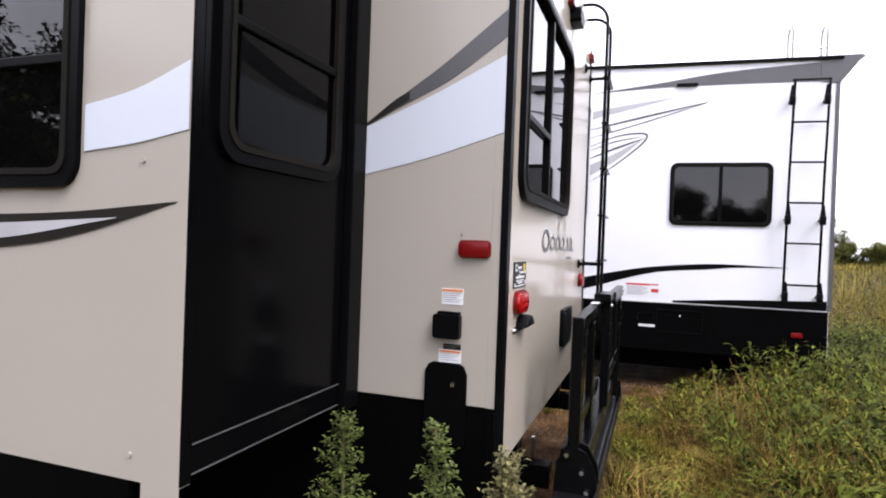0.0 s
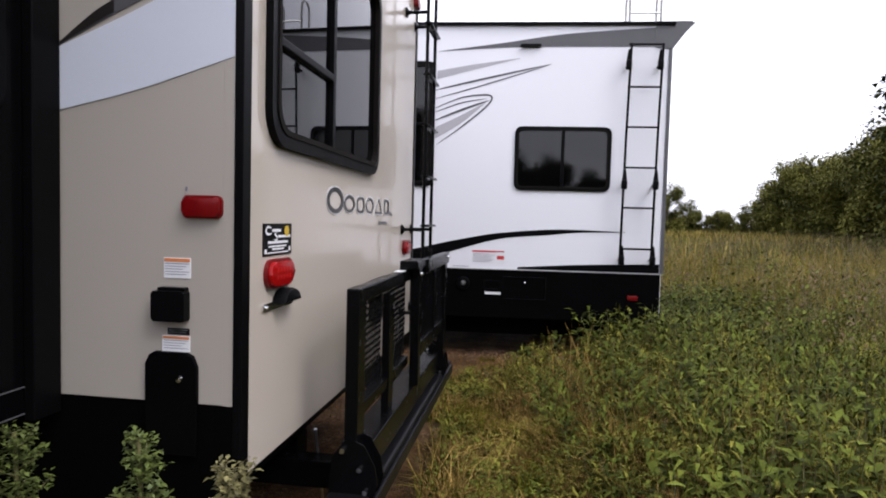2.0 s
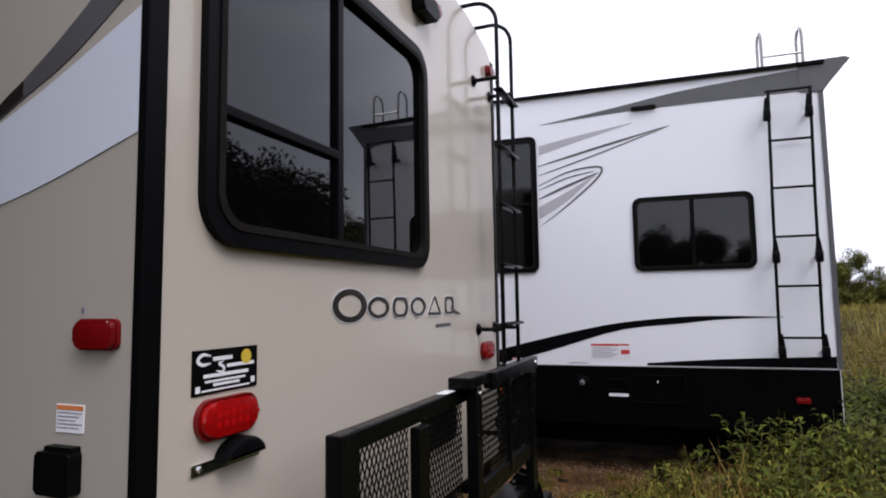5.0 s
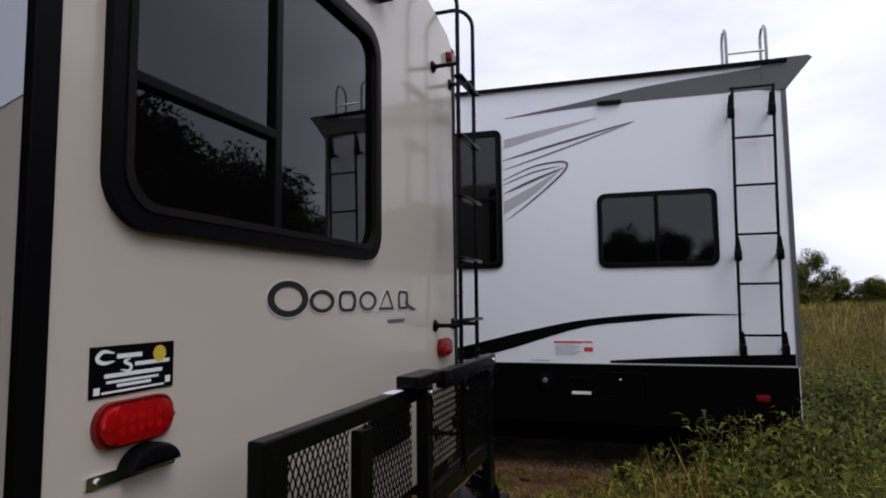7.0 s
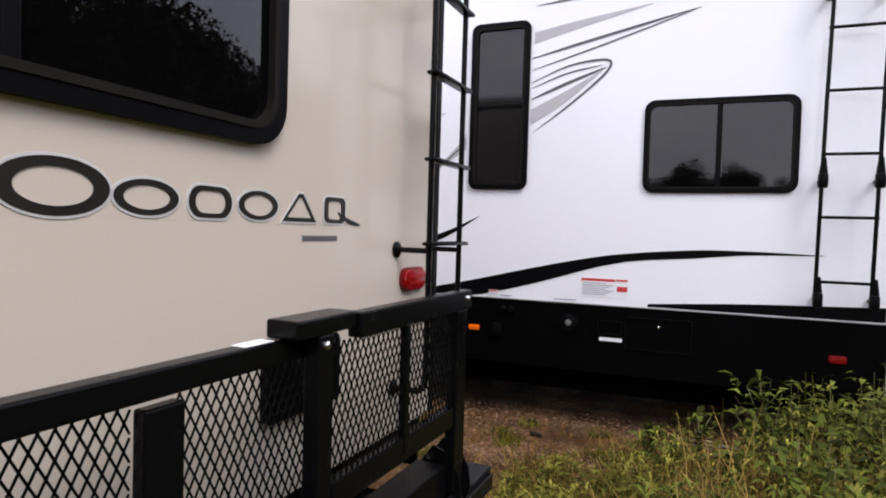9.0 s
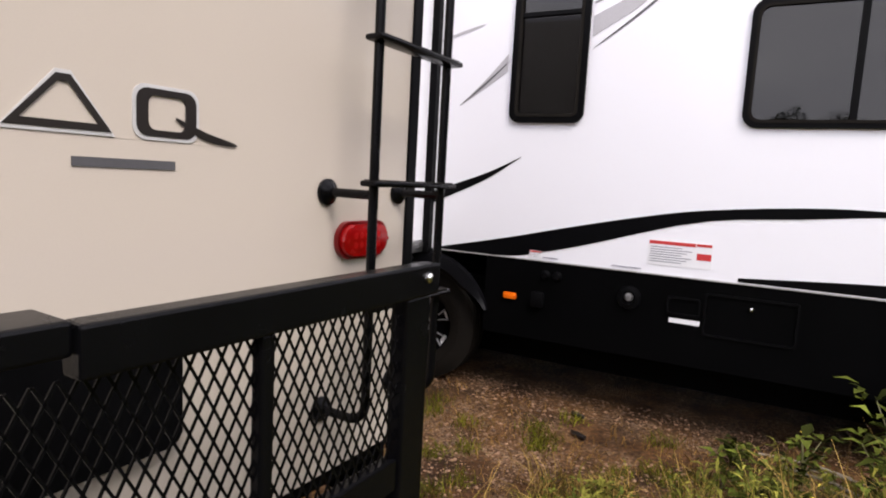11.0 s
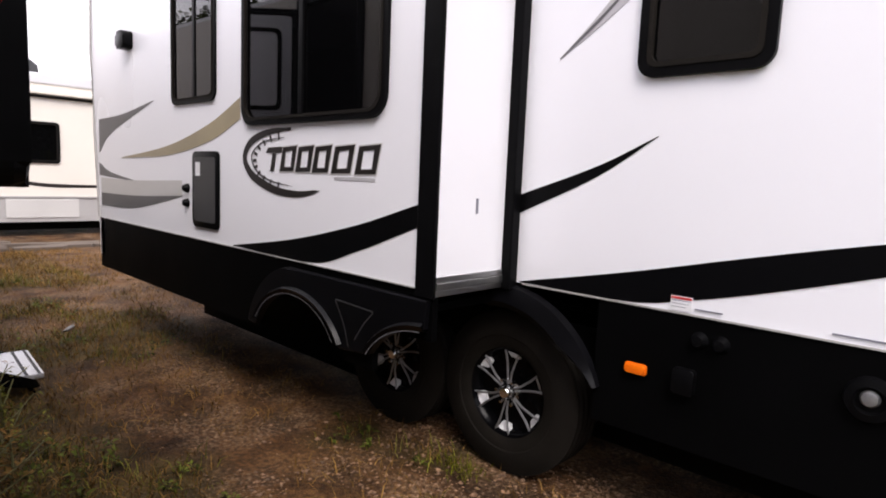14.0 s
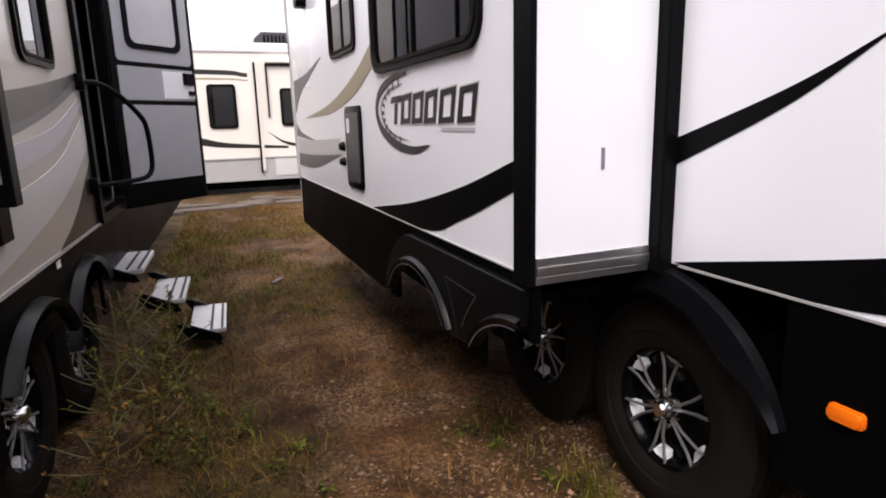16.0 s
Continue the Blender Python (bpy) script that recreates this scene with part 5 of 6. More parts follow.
def grassiness(x, y):
    """How much the ground is overgrown, 0 to 1."""
    x, y = np.asarray(x, float), np.asarray(y, float)
    n = hash_noise(x, y, 0.8, 3) * 0.6 + hash_noise(x, y, 0.25, 4) * 0.4
    field = np.clip((x - 0.15 + 0.25 * (n - 0.5)) / 0.5, 0, 1)
    dirt = np.clip((y - 2.55 - 0.5 * np.clip(x, 0, 3)) / 0.7, 0, 1) * np.clip((3.2 - x) / 0.8, 0, 1)
    near_side = np.clip((0.2 - y) / 0.4, 0, 1)
    aisle = 0.7 * np.clip((n - 0.4 - 0.12 * np.clip((y - 3.2) / 0.6, 0, 1)) / 0.2, 0, 1) * (y > 2.3) * (x < 0.6)
    aisle = np.maximum(aisle, 0.6 * np.clip((-x - 5.2) / 1.5, 0, 1) * np.clip((n - 0.42) / 0.2, 0, 1) * (x > -10.3))
    strip = 0.8 * np.clip(1 - np.abs(y - 2.95) / 0.45, 0, 1) * (x < -0.6)
    g = np.maximum(np.maximum(field * (1 - dirt), near_side), np.maximum(aisle, strip))
    under = ((x < 0.05) & (y > 0.1) & (y < 2.3)) | ((y > 4.5) & (y < 6.6) & (x < 2.2))
    return np.where(under, 0.03, np.clip(g, 0, 1))


def axis(lo, hi, fine_lo, fine_hi, step):
    a = list(np.arange(fine_lo, fine_hi + 1e-6, step))
    d, p = step, fine_lo
    left = []
    while p > lo:
        d *= 1.25
        p -= d
        left.append(max(p, lo))
    d, p = step, a[-1]
    while p < hi:
        d *= 1.25
        p += d
        a.append(min(p, hi))
    return np.array(left[::-1] + a)


gx, gy = axis(-900, 900, -7.5, 5.0, 0.07), axis(-900, 900, -3.0, 6.5, 0.07)
GX, GY = np.meshgrid(gx, gy)
verts = np.stack([GX, GY, ground_z(GX, GY)], -1).reshape(-1, 3)
nx, ny = len(gx), len(gy)
idx = np.arange(nx * ny).reshape(ny, nx)
quads = np.stack([idx[:-1, :-1], idx[:-1, 1:], idx[1:, 1:], idx[1:, :-1]], -1).reshape(-1, 4)


def fast_mesh(name, verts, faces, mat, smooth=False):
    """A mesh from arrays; faces all of one size."""
    me = bpy.data.meshes.new(name)
    k = faces.shape[1]
    me.vertices.add(len(verts))
    me.vertices.foreach_set("co", np.ascontiguousarray(verts, np.float32).ravel())
    me.loops.add(faces.size)
    me.loops.foreach_set("vertex_index", np.ascontiguousarray(faces, np.int32).ravel())
    me.polygons.add(len(faces))
    me.polygons.foreach_set("loop_start", np.arange(0, faces.size, k, dtype=np.int32))
    if smooth:
        me.polygons.foreach_set("use_smooth", np.ones(len(faces), bool))
    me.update(calc_edges=True)
    me.materials.append(mat)
    return me


def ground_material():
    m = bpy.data.materials.new("dirt_gravel_and_sod")
    m.use_nodes = True
    n, l = m.node_tree.nodes, m.node_tree.links
    b = n["Principled BSDF"]
    b.inputs["Roughness"].default_value, b.inputs["Specular IOR Level"].default_value = 0.9, 0.2
    co = n.new("ShaderNodeTexCoord")
    at = n.new("ShaderNodeAttribute")
    at.attribute_name = "cover"

    def tex(scale, detail=5.0, kind="ShaderNodeTexNoise"):
        t = n.new(kind)
        t.inputs["Scale"].default_value = scale
        if kind == "ShaderNodeTexNoise":
            t.inputs["Detail"].default_value = detail
        l.new(co.outputs["Object"], t.inputs["Vector"])
        return t

    def ramp(source, stops):
        r = n.new("ShaderNodeValToRGB")
        while len(r.color_ramp.elements) < len(stops):
            r.color_ramp.elements.new(0.5)
        for e, (p, c) in zip(r.color_ramp.elements, stops):
            e.position, e.color = p, (*c, 1)
        l.new(source, r.inputs["Fac"])
        return r.outputs["Color"]

    def mix(a, b2, fac, mode="MIX"):
        x = n.new("ShaderNodeMix")
        x.data_type, x.blend_type = "RGBA", mode
        for sock, v in ((x.inputs[0], fac), (x.inputs[6], a), (x.inputs[7], b2)):
            if isinstance(v, (int, float)):
                sock.default_value = v
            else:
                l.new(v, sock)
        return x.outputs[2]

    soil = ramp(tex(1.7, 8).outputs["Fac"], [(0.3, (0.03, 0.012, 0.0036)), (0.5, (0.082, 0.036, 0.0115)), (0.7, (0.15, 0.076, 0.029))])
    stones = tex(95, kind="ShaderNodeTexVoronoi")
    pebble = ramp(stones.outputs["Color"], [(0.0, (0.03, 0.013, 0.005)), (0.5, (0.13, 0.068, 0.031)), (1.0, (0.34, 0.235, 0.15))])
    pebbly = ramp(tex(2.6, 6).outputs["Fac"], [(0.42, (0, 0, 0)), (0.6, (0.75, 0.75, 0.75))])
    dirt = mix(soil, pebble, pebbly)
    damp = ramp(tex(3.4, 9).outputs["Fac"], [(0.38, (0.3, 0.27, 0.2)), (0.56, (1, 1, 1))])
    dirt = mix(dirt, damp, 0.6, "MULTIPLY")
    grain = ramp(tex(42, 8).outputs["Fac"], [(0.35, (0.35, 0.35, 0.35)), (0.65, (1.4, 1.4, 1.4))])
    dirt = mix(dirt, grain, 0.8, "MULTIPLY")
    sod = ramp(tex(7, 8).outputs["Fac"], [(0.3, (0.012, 0.011, 0.003)), (0.5, (0.04, 0.03, 0.008)), (0.7, (0.11, 0.075, 0.022))])
    final = mix(dirt, sod, at.outputs["Fac"])
    l.new(final, b.inputs["Base Color"])
    bp = n.new("ShaderNodeBump")
    bp.inputs["Strength"].default_value, bp.inputs["Distance"].default_value = 0.7, 0.012
    l.new(stones.outputs["Distance"], bp.inputs["Height"])
    l.new(bp.outputs["Normal"], b.inputs["Normal"])
    return m


gme = fast_mesh("ground", verts, quads, ground_material(), True)
cover = gme.attributes.new("cover", "FLOAT", "POINT")
cover.data.foreach_set("value", grassiness(verts[:, 0], verts[:, 1]).astype(np.float32))
tagged(new("ground", gme), "brown dirt and gravel lot turning to overgrown grass", "ground", kind="structure")

# pebbles on the bare ground
M_PEBBLE = material("pebble", (0.2, 0.115, 0.066), 0.85, vary=0.25, scale=20, island=0.5)
count = 4200
px, py = rng.uniform(-6, 2.4, count), rng.uniform(2.5, 4.7, count)
px2, py2 = rng.uniform(-1.6, 1.8, 9000), rng.uniform(3.0, 4.7, 9000)
px, py = np.r_[px, px2], np.r_[py, py2]
ok = (grassiness(px, py) < 0.5) & (hash_noise(px, py, 0.5, 9) > 0.35)
px, py = px[ok], py[ok]
octa = np.array([(1, 0, 0), (0, 1, 0), (-1, 0, 0), (0, -1, 0), (0, 0, 1), (0, 0, -1)], float)
tri = np.array([(0, 1, 4), (1, 2, 4), (2, 3, 4), (3, 0, 4), (1, 0, 5), (2, 1, 5), (3, 2, 5), (0, 3, 5)])
size = rng.gamma(2.0, 0.0027, len(px)).clip(0.0025, 0.016)
ang = rng.uniform(0, 6.28, len(px))
shape = octa[None] * size[:, None, None] * rng.uniform(0.6, 1.3, (len(px), 6, 1)) * np.array([1.2, 0.9, 0.6])
ca, sa = np.cos(ang)[:, None], np.sin(ang)[:, None]
rot = np.stack([shape[..., 0] * ca - shape[..., 1] * sa, shape[..., 0] * sa + shape[..., 1] * ca, shape[..., 2]], -1)
rot += np.stack([px, py, ground_z(px, py) + size * 0.2], -1)[:, None]
tris = (tri[None] + 6 * np.arange(len(px))[:, None, None]).reshape(-1, 3)
tagged(new("gravel", fast_mesh("gravel", rot.reshape(-1, 3), tris, M_PEBBLE)), "loose brown and grey pebbles on the dirt", "gravel", kind="stuff")

# ---- grass ----
M_GREEN = material("green_blade", (0.03, 0.045, 0.004), 0.8, vary=0.35, scale=1.8, island=0.65, tint=(0.115, 0.105, 0.012), spec=0.03)
M_STRAW = material("straw_blade", (0.082, 0.043, 0.009), 0.8, vary=0.35, scale=2.6, island=0.75, tint=(0.29, 0.195, 0.06), spec=0.03)
M_OLIVE = material("olive_leaf", (0.038, 0.045, 0.006), 0.8, vary=0.35, scale=3.0, island=0.75, tint=(0.165, 0.152, 0.028), spec=0.04)
M_THATCH = material("dead_thatch", (0.075, 0.036, 0.01), 0.85, vary=0.35, scale=3.0, island=0.7, tint=(0.2, 0.115, 0.035), spec=0.03)
M_WEED = material("weed_leaf", (0.017, 0.031, 0.004), 0.7, vary=0.35, scale=2.4, island=0.85, tint=(0.088, 0.1, 0.016), spec=0.05)
M_STEM = material("weed_stem", (0.14, 0.13, 0.05), 0.6, vary=0.3, scale=4)
M_FIELD = material("yellowing_field_blade", (0.12, 0.085, 0.02), 0.8, vary=0.35, scale=0.8, island=0.6, tint=(0.32, 0.25, 0.075), spec=0.03)
M_BROWNLEAF = material("brown_seed_head", (0.1, 0.05, 0.018), 0.7, vary=0.3, scale=2, island=0.4)
M_FLOWER = material("yellow_flower", (0.5, 0.36, 0.03), 0.6, vary=0.15, scale=4, island=0.2)


def clear_of_things(x, y, margin=0.0):
    """True where nothing built stands on the ground."""
    a = radians(3.4)
    lx, ly = x * math.cos(a) - y * math.sin(a), x * math.sin(a) + y * math.cos(a)
    tan = (lx < 0.3 + margin) & (ly > -0.04 - margin) & (ly < 2.32 + margin)
    slide_ = (lx < -0.5 + margin) & (ly > -0.9 - margin) & (ly < 0.1)
    white = (y > 4.42 - margin) & (y < 6.8) & (x < 2.3 + margin) & (x > -4.8)
    return ~(tan | slide_ | white)


def path_x(y):
    return np.interp(y, [-2.1, -1.0, 0.0, 1.2, 2.3, 3.1], [0.45, 0.92, 1.05, 0.88, 0.65, 0.48])


def blades(name, x, y, h, w, mat, label, lean=0.5):
    k = len(x)
    a, b = rng.uniform(0, 6.28, k), rng.uniform(0, 6.28, k)
    d = np.stack([np.cos(a), np.sin(a), np.zeros(k)], -1)
    s = np.stack([np.cos(b), np.sin(b), np.zeros(k)], -1) * (w / 2)[:, None]
    p = np.stack([x, y, ground_z(x, y) - 0.01], -1)
    amt = rng.uniform(0.1, lean, k)[:, None]
    up = np.array([0, 0, 1.0])
    mid = p + up * (h * 0.55)[:, None] + d * amt * (h * 0.3)[:, None]
    tip = p + up * (h * (1 - 0.25 * amt[:, 0]))[:, None] + d * amt * (h * 0.9)[:, None]
    v = np.stack([p - s, p + s, mid + s * 0.8, mid - s * 0.8, tip + s * 0.12, tip - s * 0.12], 1).reshape(-1, 3)
    o = 6 * np.arange(k)[:, None]
    f = np.concatenate([o + [0, 1, 2, 3], o + [3, 2, 4, 5]], 1).reshape(-1, 4)
    return tagged(new(name, fast_mesh(name, v, f, mat)), label, "grass", kind="stuff")


def scatter(k, x0, x1, y0, y1, keep):
    x, y = rng.uniform(x0, x1, k), rng.uniform(y0, y1, k)
    ok = keep(x, y) & clear_of_things(x, y)
    return x[ok], y[ok]


def near_grass(x, y):
    return rng.uniform(0, 1, len(x)) < grassiness(x, y) ** 1.5


def limit(x, y, h):
    """Trodden low where one walks, taller towards the field."""
    d = np.abs(x - path_x(y))
    return np.minimum(h, 0.12 + 0.5 * np.clip(d - 0.12, 0, 1.2))


x, y = scatter(88000, 0.0, 3.2, -2.6, 4.4, near_grass)
h = limit(x, y, rng.uniform(0.1, 0.42, len(x))) * (0.3 + 1.1 * hash_noise(x, y, 0.16, 21))
blades("dry_grass", x, y, h, rng.uniform(0.0035, 0.008, len(x)), M_STRAW, "dry straw-coloured grass blades", 1.7)
x, y = scatter(90000, 0.0, 3.4, -2.6, 4.6, lambda x, y: near_grass(x, y) & (hash_noise(x, y, 0.22, 22) + 0.3 * np.clip(x - path_x(y), -0.6, 1.2) > 0.5))
h = limit(x, y, rng.uniform(0.08, 0.36, len(x))) * (0.35 + 1.0 * hash_noise(x, y, 0.2, 22))
blades("green_grass", x, y, h, rng.uniform(0.004, 0.01, len(x)), M_GREEN, "green grass blades", 1.3)
# loose stalks that stand and lean over the trodden grass
hub_xy = rng.uniform([0.35, -2.4], [2.6, 3.6], (240, 2))
hub_xy = hub_xy[grassiness(hub_xy[:, 0], hub_xy[:, 1]) > 0.6]
who = rng.integers(0, len(hub_xy), 7000)
x, y = (hub_xy[who] + rng.normal(0, 0.05, (7000, 2))).T
ok = clear_of_things(x, y, 0.08)
x, y = x[ok], y[ok]
h = limit(x, y, rng.uniform(0.2, 0.5, len(x))) * rng.uniform(0.7, 1.5, len(x))
blades("grass_stalks", x, y, h, rng.uniform(0.003, 0.007, len(x)), M_STRAW, "bent dry grass stalks in tufts", 1.2)
# thin tufts along the lane between the trailers
x, y = scatter(34000, -8.5, 1.4, 2.35, 4.5, lambda x, y: near_grass(x, y) & (hash_noise(x, y, 0.35, 5) > 0.48))
h = rng.uniform(0.02, 0.1, len(x)) * (0.5 + hash_noise(x, y, 0.3, 25))
blades("lane_grass", x, y, h, rng.uniform(0.003, 0.006, len(x)), M_OLIVE, "short olive tufts in the dirt lane", 0.9)
x, y = scatter(90000, -10.5, 1.2, 2.35, 5.2, lambda x, y: near_grass(x, y) | (rng.uniform(0, 1, len(x)) < 0.22 * (hash_noise(x, y, 0.4, 35) > 0.35)))
h = rng.uniform(0.02, 0.09, len(x)) * (1 + 0.25 * np.clip((-x - 5) / 2, 0, 1))
blades("lane_dry_grass", x, y, h, rng.uniform(0.003, 0.006, len(x)), M_THATCH, "short dead grass in the dirt lane", 2.2)
tuft = rng.uniform([-1.2, 3.0], [2.0, 4.3], (46, 2))
who = rng.integers(0, len(tuft), 5200)
x, y = (tuft[who] + rng.normal(0, 0.045, (5200, 2))).T
blades("dirt_tufts", x, y, rng.uniform(0.02, 0.085, len(x)), rng.uniform(0.003, 0.006, len(x)), M_GREEN, "small green tufts on bare dirt", 1.4)
# tall field
def field(x, y):
    return (x > 2.6 + 0.5 * (hash_noise(x, y, 1.5, 6) - 0.5)) | (y > 7.5)


x, y = scatter(70000, 2.4, 13, -6, 16, field)
h = rng.uniform(0.35, 0.8, len(x)) * (0.7 + 0.6 * hash_noise(x, y, 2.0, 7)) * np.clip((x - 1.6) / 3, 0.4, 1)
blades("tall_dry_grass", x, y, h, rng.uniform(0.005, 0.011, len(x)), M_FIELD, "tall yellowing field grass", 0.6)
x, y = scatter(60000, 2.2, 13, -6, 16, field)
h = rng.uniform(0.3, 0.75, len(x)) * (0.7 + 0.5 * hash_noise(x, y, 1.5, 8)) * np.clip((x - 1.4) / 3, 0.4, 1)
blades("tall_green_grass", x, y, h, rng.uniform(0.005, 0.012, len(x)), M_GREEN, "tall green field grass", 0.6)
x, y = scatter(60000, 5, 60, -30, 80, lambda x, y: (x > 12) | (y > 15))
blades("far_field_grass", x, y, rng.uniform(0.5, 1.1, len(x)), rng.uniform(0.03, 0.09, len(x)), M_FIELD, "distant dry field", 0.5)
x, y = scatter(40000, 4, 60, -30, 80, lambda x, y: (x > 12) | (y > 15))
blades("far_green_growth", x, y, rng.uniform(0.5, 1.0, len(x)), rng.uniform(0.03, 0.1, len(x)), M_GREEN, "distant green field growth", 0.5)


# ---- broad-leaved weeds ----
def leaf_arrays(base, direction, length, width, droop):
    """Two folded quads a leaf: arrays of corner points."""
    d = direction / np.linalg.norm(direction, axis=1, keepdims=True)
    side = np.cross(d, [0, 0, 1.0])
    side /= np.linalg.norm(side, axis=1, keepdims=True) + 1e-9
    nrm = np.cross(side, d)
    L, W = length[:, None], width[:, None]
    mid = base + d * L * 0.5 + nrm * 0.04 * L
    tip = base + d * L - np.array([0, 0, 1.0]) * (droop[:, None] * L)
    a = mid + side * W / 2 + nrm * 0.1 * W
    b = mid - side * W / 2 + nrm * 0.1 * W
    return np.stack([base, a, tip, mid, b], 1)


LEAF_FACES = np.array([(0, 1, 2, 3), (0, 3, 2, 4)])


def weed_cloud(name, px, py, heights, per, leaf_len, mat, label, category="weeds"):
    n = len(px)
    who = np.repeat(np.arange(n), per)
    k = len(who)
    f = rng.uniform(0.12, 1.0, k)
    a = rng.uniform(0, 6.28, k)
    lean = rng.normal(0, 0.12, (n, 2))
    hz = heights[who] * f
    base = np.stack([px[who] + lean[who, 0] * hz, py[who] + lean[who, 1] * hz, ground_z(px, py)[who] + hz], -1)
    d = np.stack([np.cos(a), np.sin(a), rng.uniform(-0.2, 0.7, k)], -1)
    L = leaf_len * rng.uniform(0.6, 1.3, k) * (1.15 - 0.55 * f)
    v = leaf_arrays(base + d * 0.01, d, L, L * rng.uniform(0.26, 0.55, k), rng.uniform(0, 0.4, k))
    faces = (LEAF_FACES[None] + 5 * np.arange(k)[:, None, None]).reshape(-1, 4)
    return tagged(new(name, fast_mesh(name, v.reshape(-1, 3), faces, mat)), label, category, kind="stuff")


def stem_cloud(name, px, py, heights, mat, label):
    k = len(px)
    b = rng.uniform(0, 6.28, k)
    s = np.stack([np.cos(b), np.sin(b), 0 * b], -1) * 0.003
    p = np.stack([px, py, ground_z(px, py)], -1)
    t = p + np.stack([rng.normal(0, 0.05, k), rng.normal(0, 0.05, k), heights], -1)
    v = np.stack([p - s, p + s, t + s * 0.5, t - s * 0.5], 1).reshape(-1, 3)
    f = np.arange(4 * k).reshape(-1, 4)
    return tagged(new(name, fast_mesh(name, v, f, mat)), label, "stems", kind="stuff")


x, y = scatter(4300, 1.5, 6.5, -1.5, 8.0, lambda x, y: (x - path_x(y) > 0.45 + 0.5 * hash_noise(x, y, 0.7, 14)) & (hash_noise(x, y, 1.2, 11) > 0.3))
h = limit(x, y, rng.uniform(0.2, 0.62, len(x)))
weed_cloud("broadleaf_weeds", x, y, h, 17, 0.13, M_WEED, "bushy green broad-leaved weeds")
stem_cloud("weed_stems", x, y, h, M_STEM, "thin weed stems")
x, y = scatter(5000, 3.0, 16, -5, 22, lambda x, y: hash_noise(x, y, 2.5, 12) > 0.45)
h = rng.uniform(0.5, 1.05, len(x))
weed_cloud("tall_weeds", x, y, h, 22, 0.13, M_WEED, "tall green field weeds")
stem_cloud("tall_weed_stems", x, y, h, M_STEM, "tall weed stems")
x, y = scatter(4000, 3.2, 16, 0, 24, lambda x, y: hash_noise(x, y, 3.0, 13) > 0.42)
h = rng.uniform(0.75, 1.25, len(x))
weed_cloud("brown_weeds", x, y, h, 18, 0.07, M_BROWNLEAF, "brown dried weed heads")
stem_cloud("brown_stems", x, y, h, M_STEM, "dry brown weed stems")
def leafy_stalks(name, px, py, heights, per, leaf_len, mat, label):
    """Upright stems set with narrow rising leaves."""
    n = len(px)
    lean = rng.normal(0, 0.16, (n, 2))
    who = np.repeat(np.arange(n), per)
    k = len(who)
    f = rng.uniform(0.15, 1.0, k)
    hz = heights[who] * f
    a = rng.uniform(0, 6.28, k)
    z = ground_z(px, py)
    base = np.stack([px[who] + lean[who, 0] * hz * f, py[who] + lean[who, 1] * hz * f, z[who] + hz], -1)
    d = np.stack([np.cos(a), np.sin(a), rng.uniform(0.1, 1.3, k)], -1)
    L = leaf_len * rng.uniform(0.6, 1.4, k) * (1.2 - 0.5 * f)
    v = leaf_arrays(base, d, L, L * rng.uniform(0.13, 0.24, k), rng.uniform(0.1, 0.6, k))
    faces = (LEAF_FACES[None] + 5 * np.arange(k)[:, None, None]).reshape(-1, 4)
    return tagged(new(name, fast_mesh(name, v.reshape(-1, 3), faces, mat)), label, "weeds", kind="stuff")


x, y = scatter(5200, 0.3, 4.4, -2.5, 4.2, lambda x, y: near_grass(x, y) & (hash_noise(x, y, 0.5, 31) > 0.3 + 0.25 * (x - path_x(y) < 0.15)))
h = limit(x, y, rng.uniform(0.18, 0.62, len(x))) * (0.6 + 0.7 * hash_noise(x, y, 0.3, 32))
leafy_stalks("olive_stalks", x, y, h, 20, 0.075, M_OLIVE, "upright olive-green stalks with narrow leaves")
stem_cloud("olive_stems", x, y, h, M_OLIVE, "thin upright olive stems")
x, y = scatter(2300, 0.9, 5.0, -2.0, 4.3, lambda x, y: (np.abs(x - path_x(y)) > 0.3) & near_grass(x, y) & (hash_noise(x, y, 0.6, 33) > 0.42))
h = limit(x, y, rng.uniform(0.25, 0.7, len(x)))
leafy_stalks("green_stalks", x, y, h, 22, 0.11, M_WEED, "upright green stalks with long narrow leaves")
stem_cloud("green_stems", x, y, h, M_STEM, "thin upright green stems")
x, y = scatter(5200, 0.4, 2.8, -2.4, 4.3, lambda x, y: near_grass(x, y) & (hash_noise(x, y, 0.4, 23) > 0.42))
h = np.minimum(limit(x, y, rng.uniform(0.06, 0.26, len(x))), 0.26)
weed_cloud("low_weeds", x, y, h, 11, 0.045, M_WEED, "low green weeds among the grass")
x, y = scatter(2600, -7.5, 0.9, 2.4, 4.2, lambda x, y: near_grass(x, y) & (hash_noise(x, y, 0.35, 24) > 0.5))
weed_cloud("lane_weeds", x, y, rng.uniform(0.02, 0.08, len(x)), 9, 0.042, M_WEED, "small weeds in the dirt lane")
x, y = scatter(70, 1.2, 5, 0.5, 6, lambda x, y: np.abs(x - path_x(y)) > 0.5)
weed_cloud("yellow_flowers", x, y, limit(x, y, rng.uniform(0.25, 0.5, len(x))), 3, 0.03, M_FLOWER, "small yellow wild flowers", "flowers")


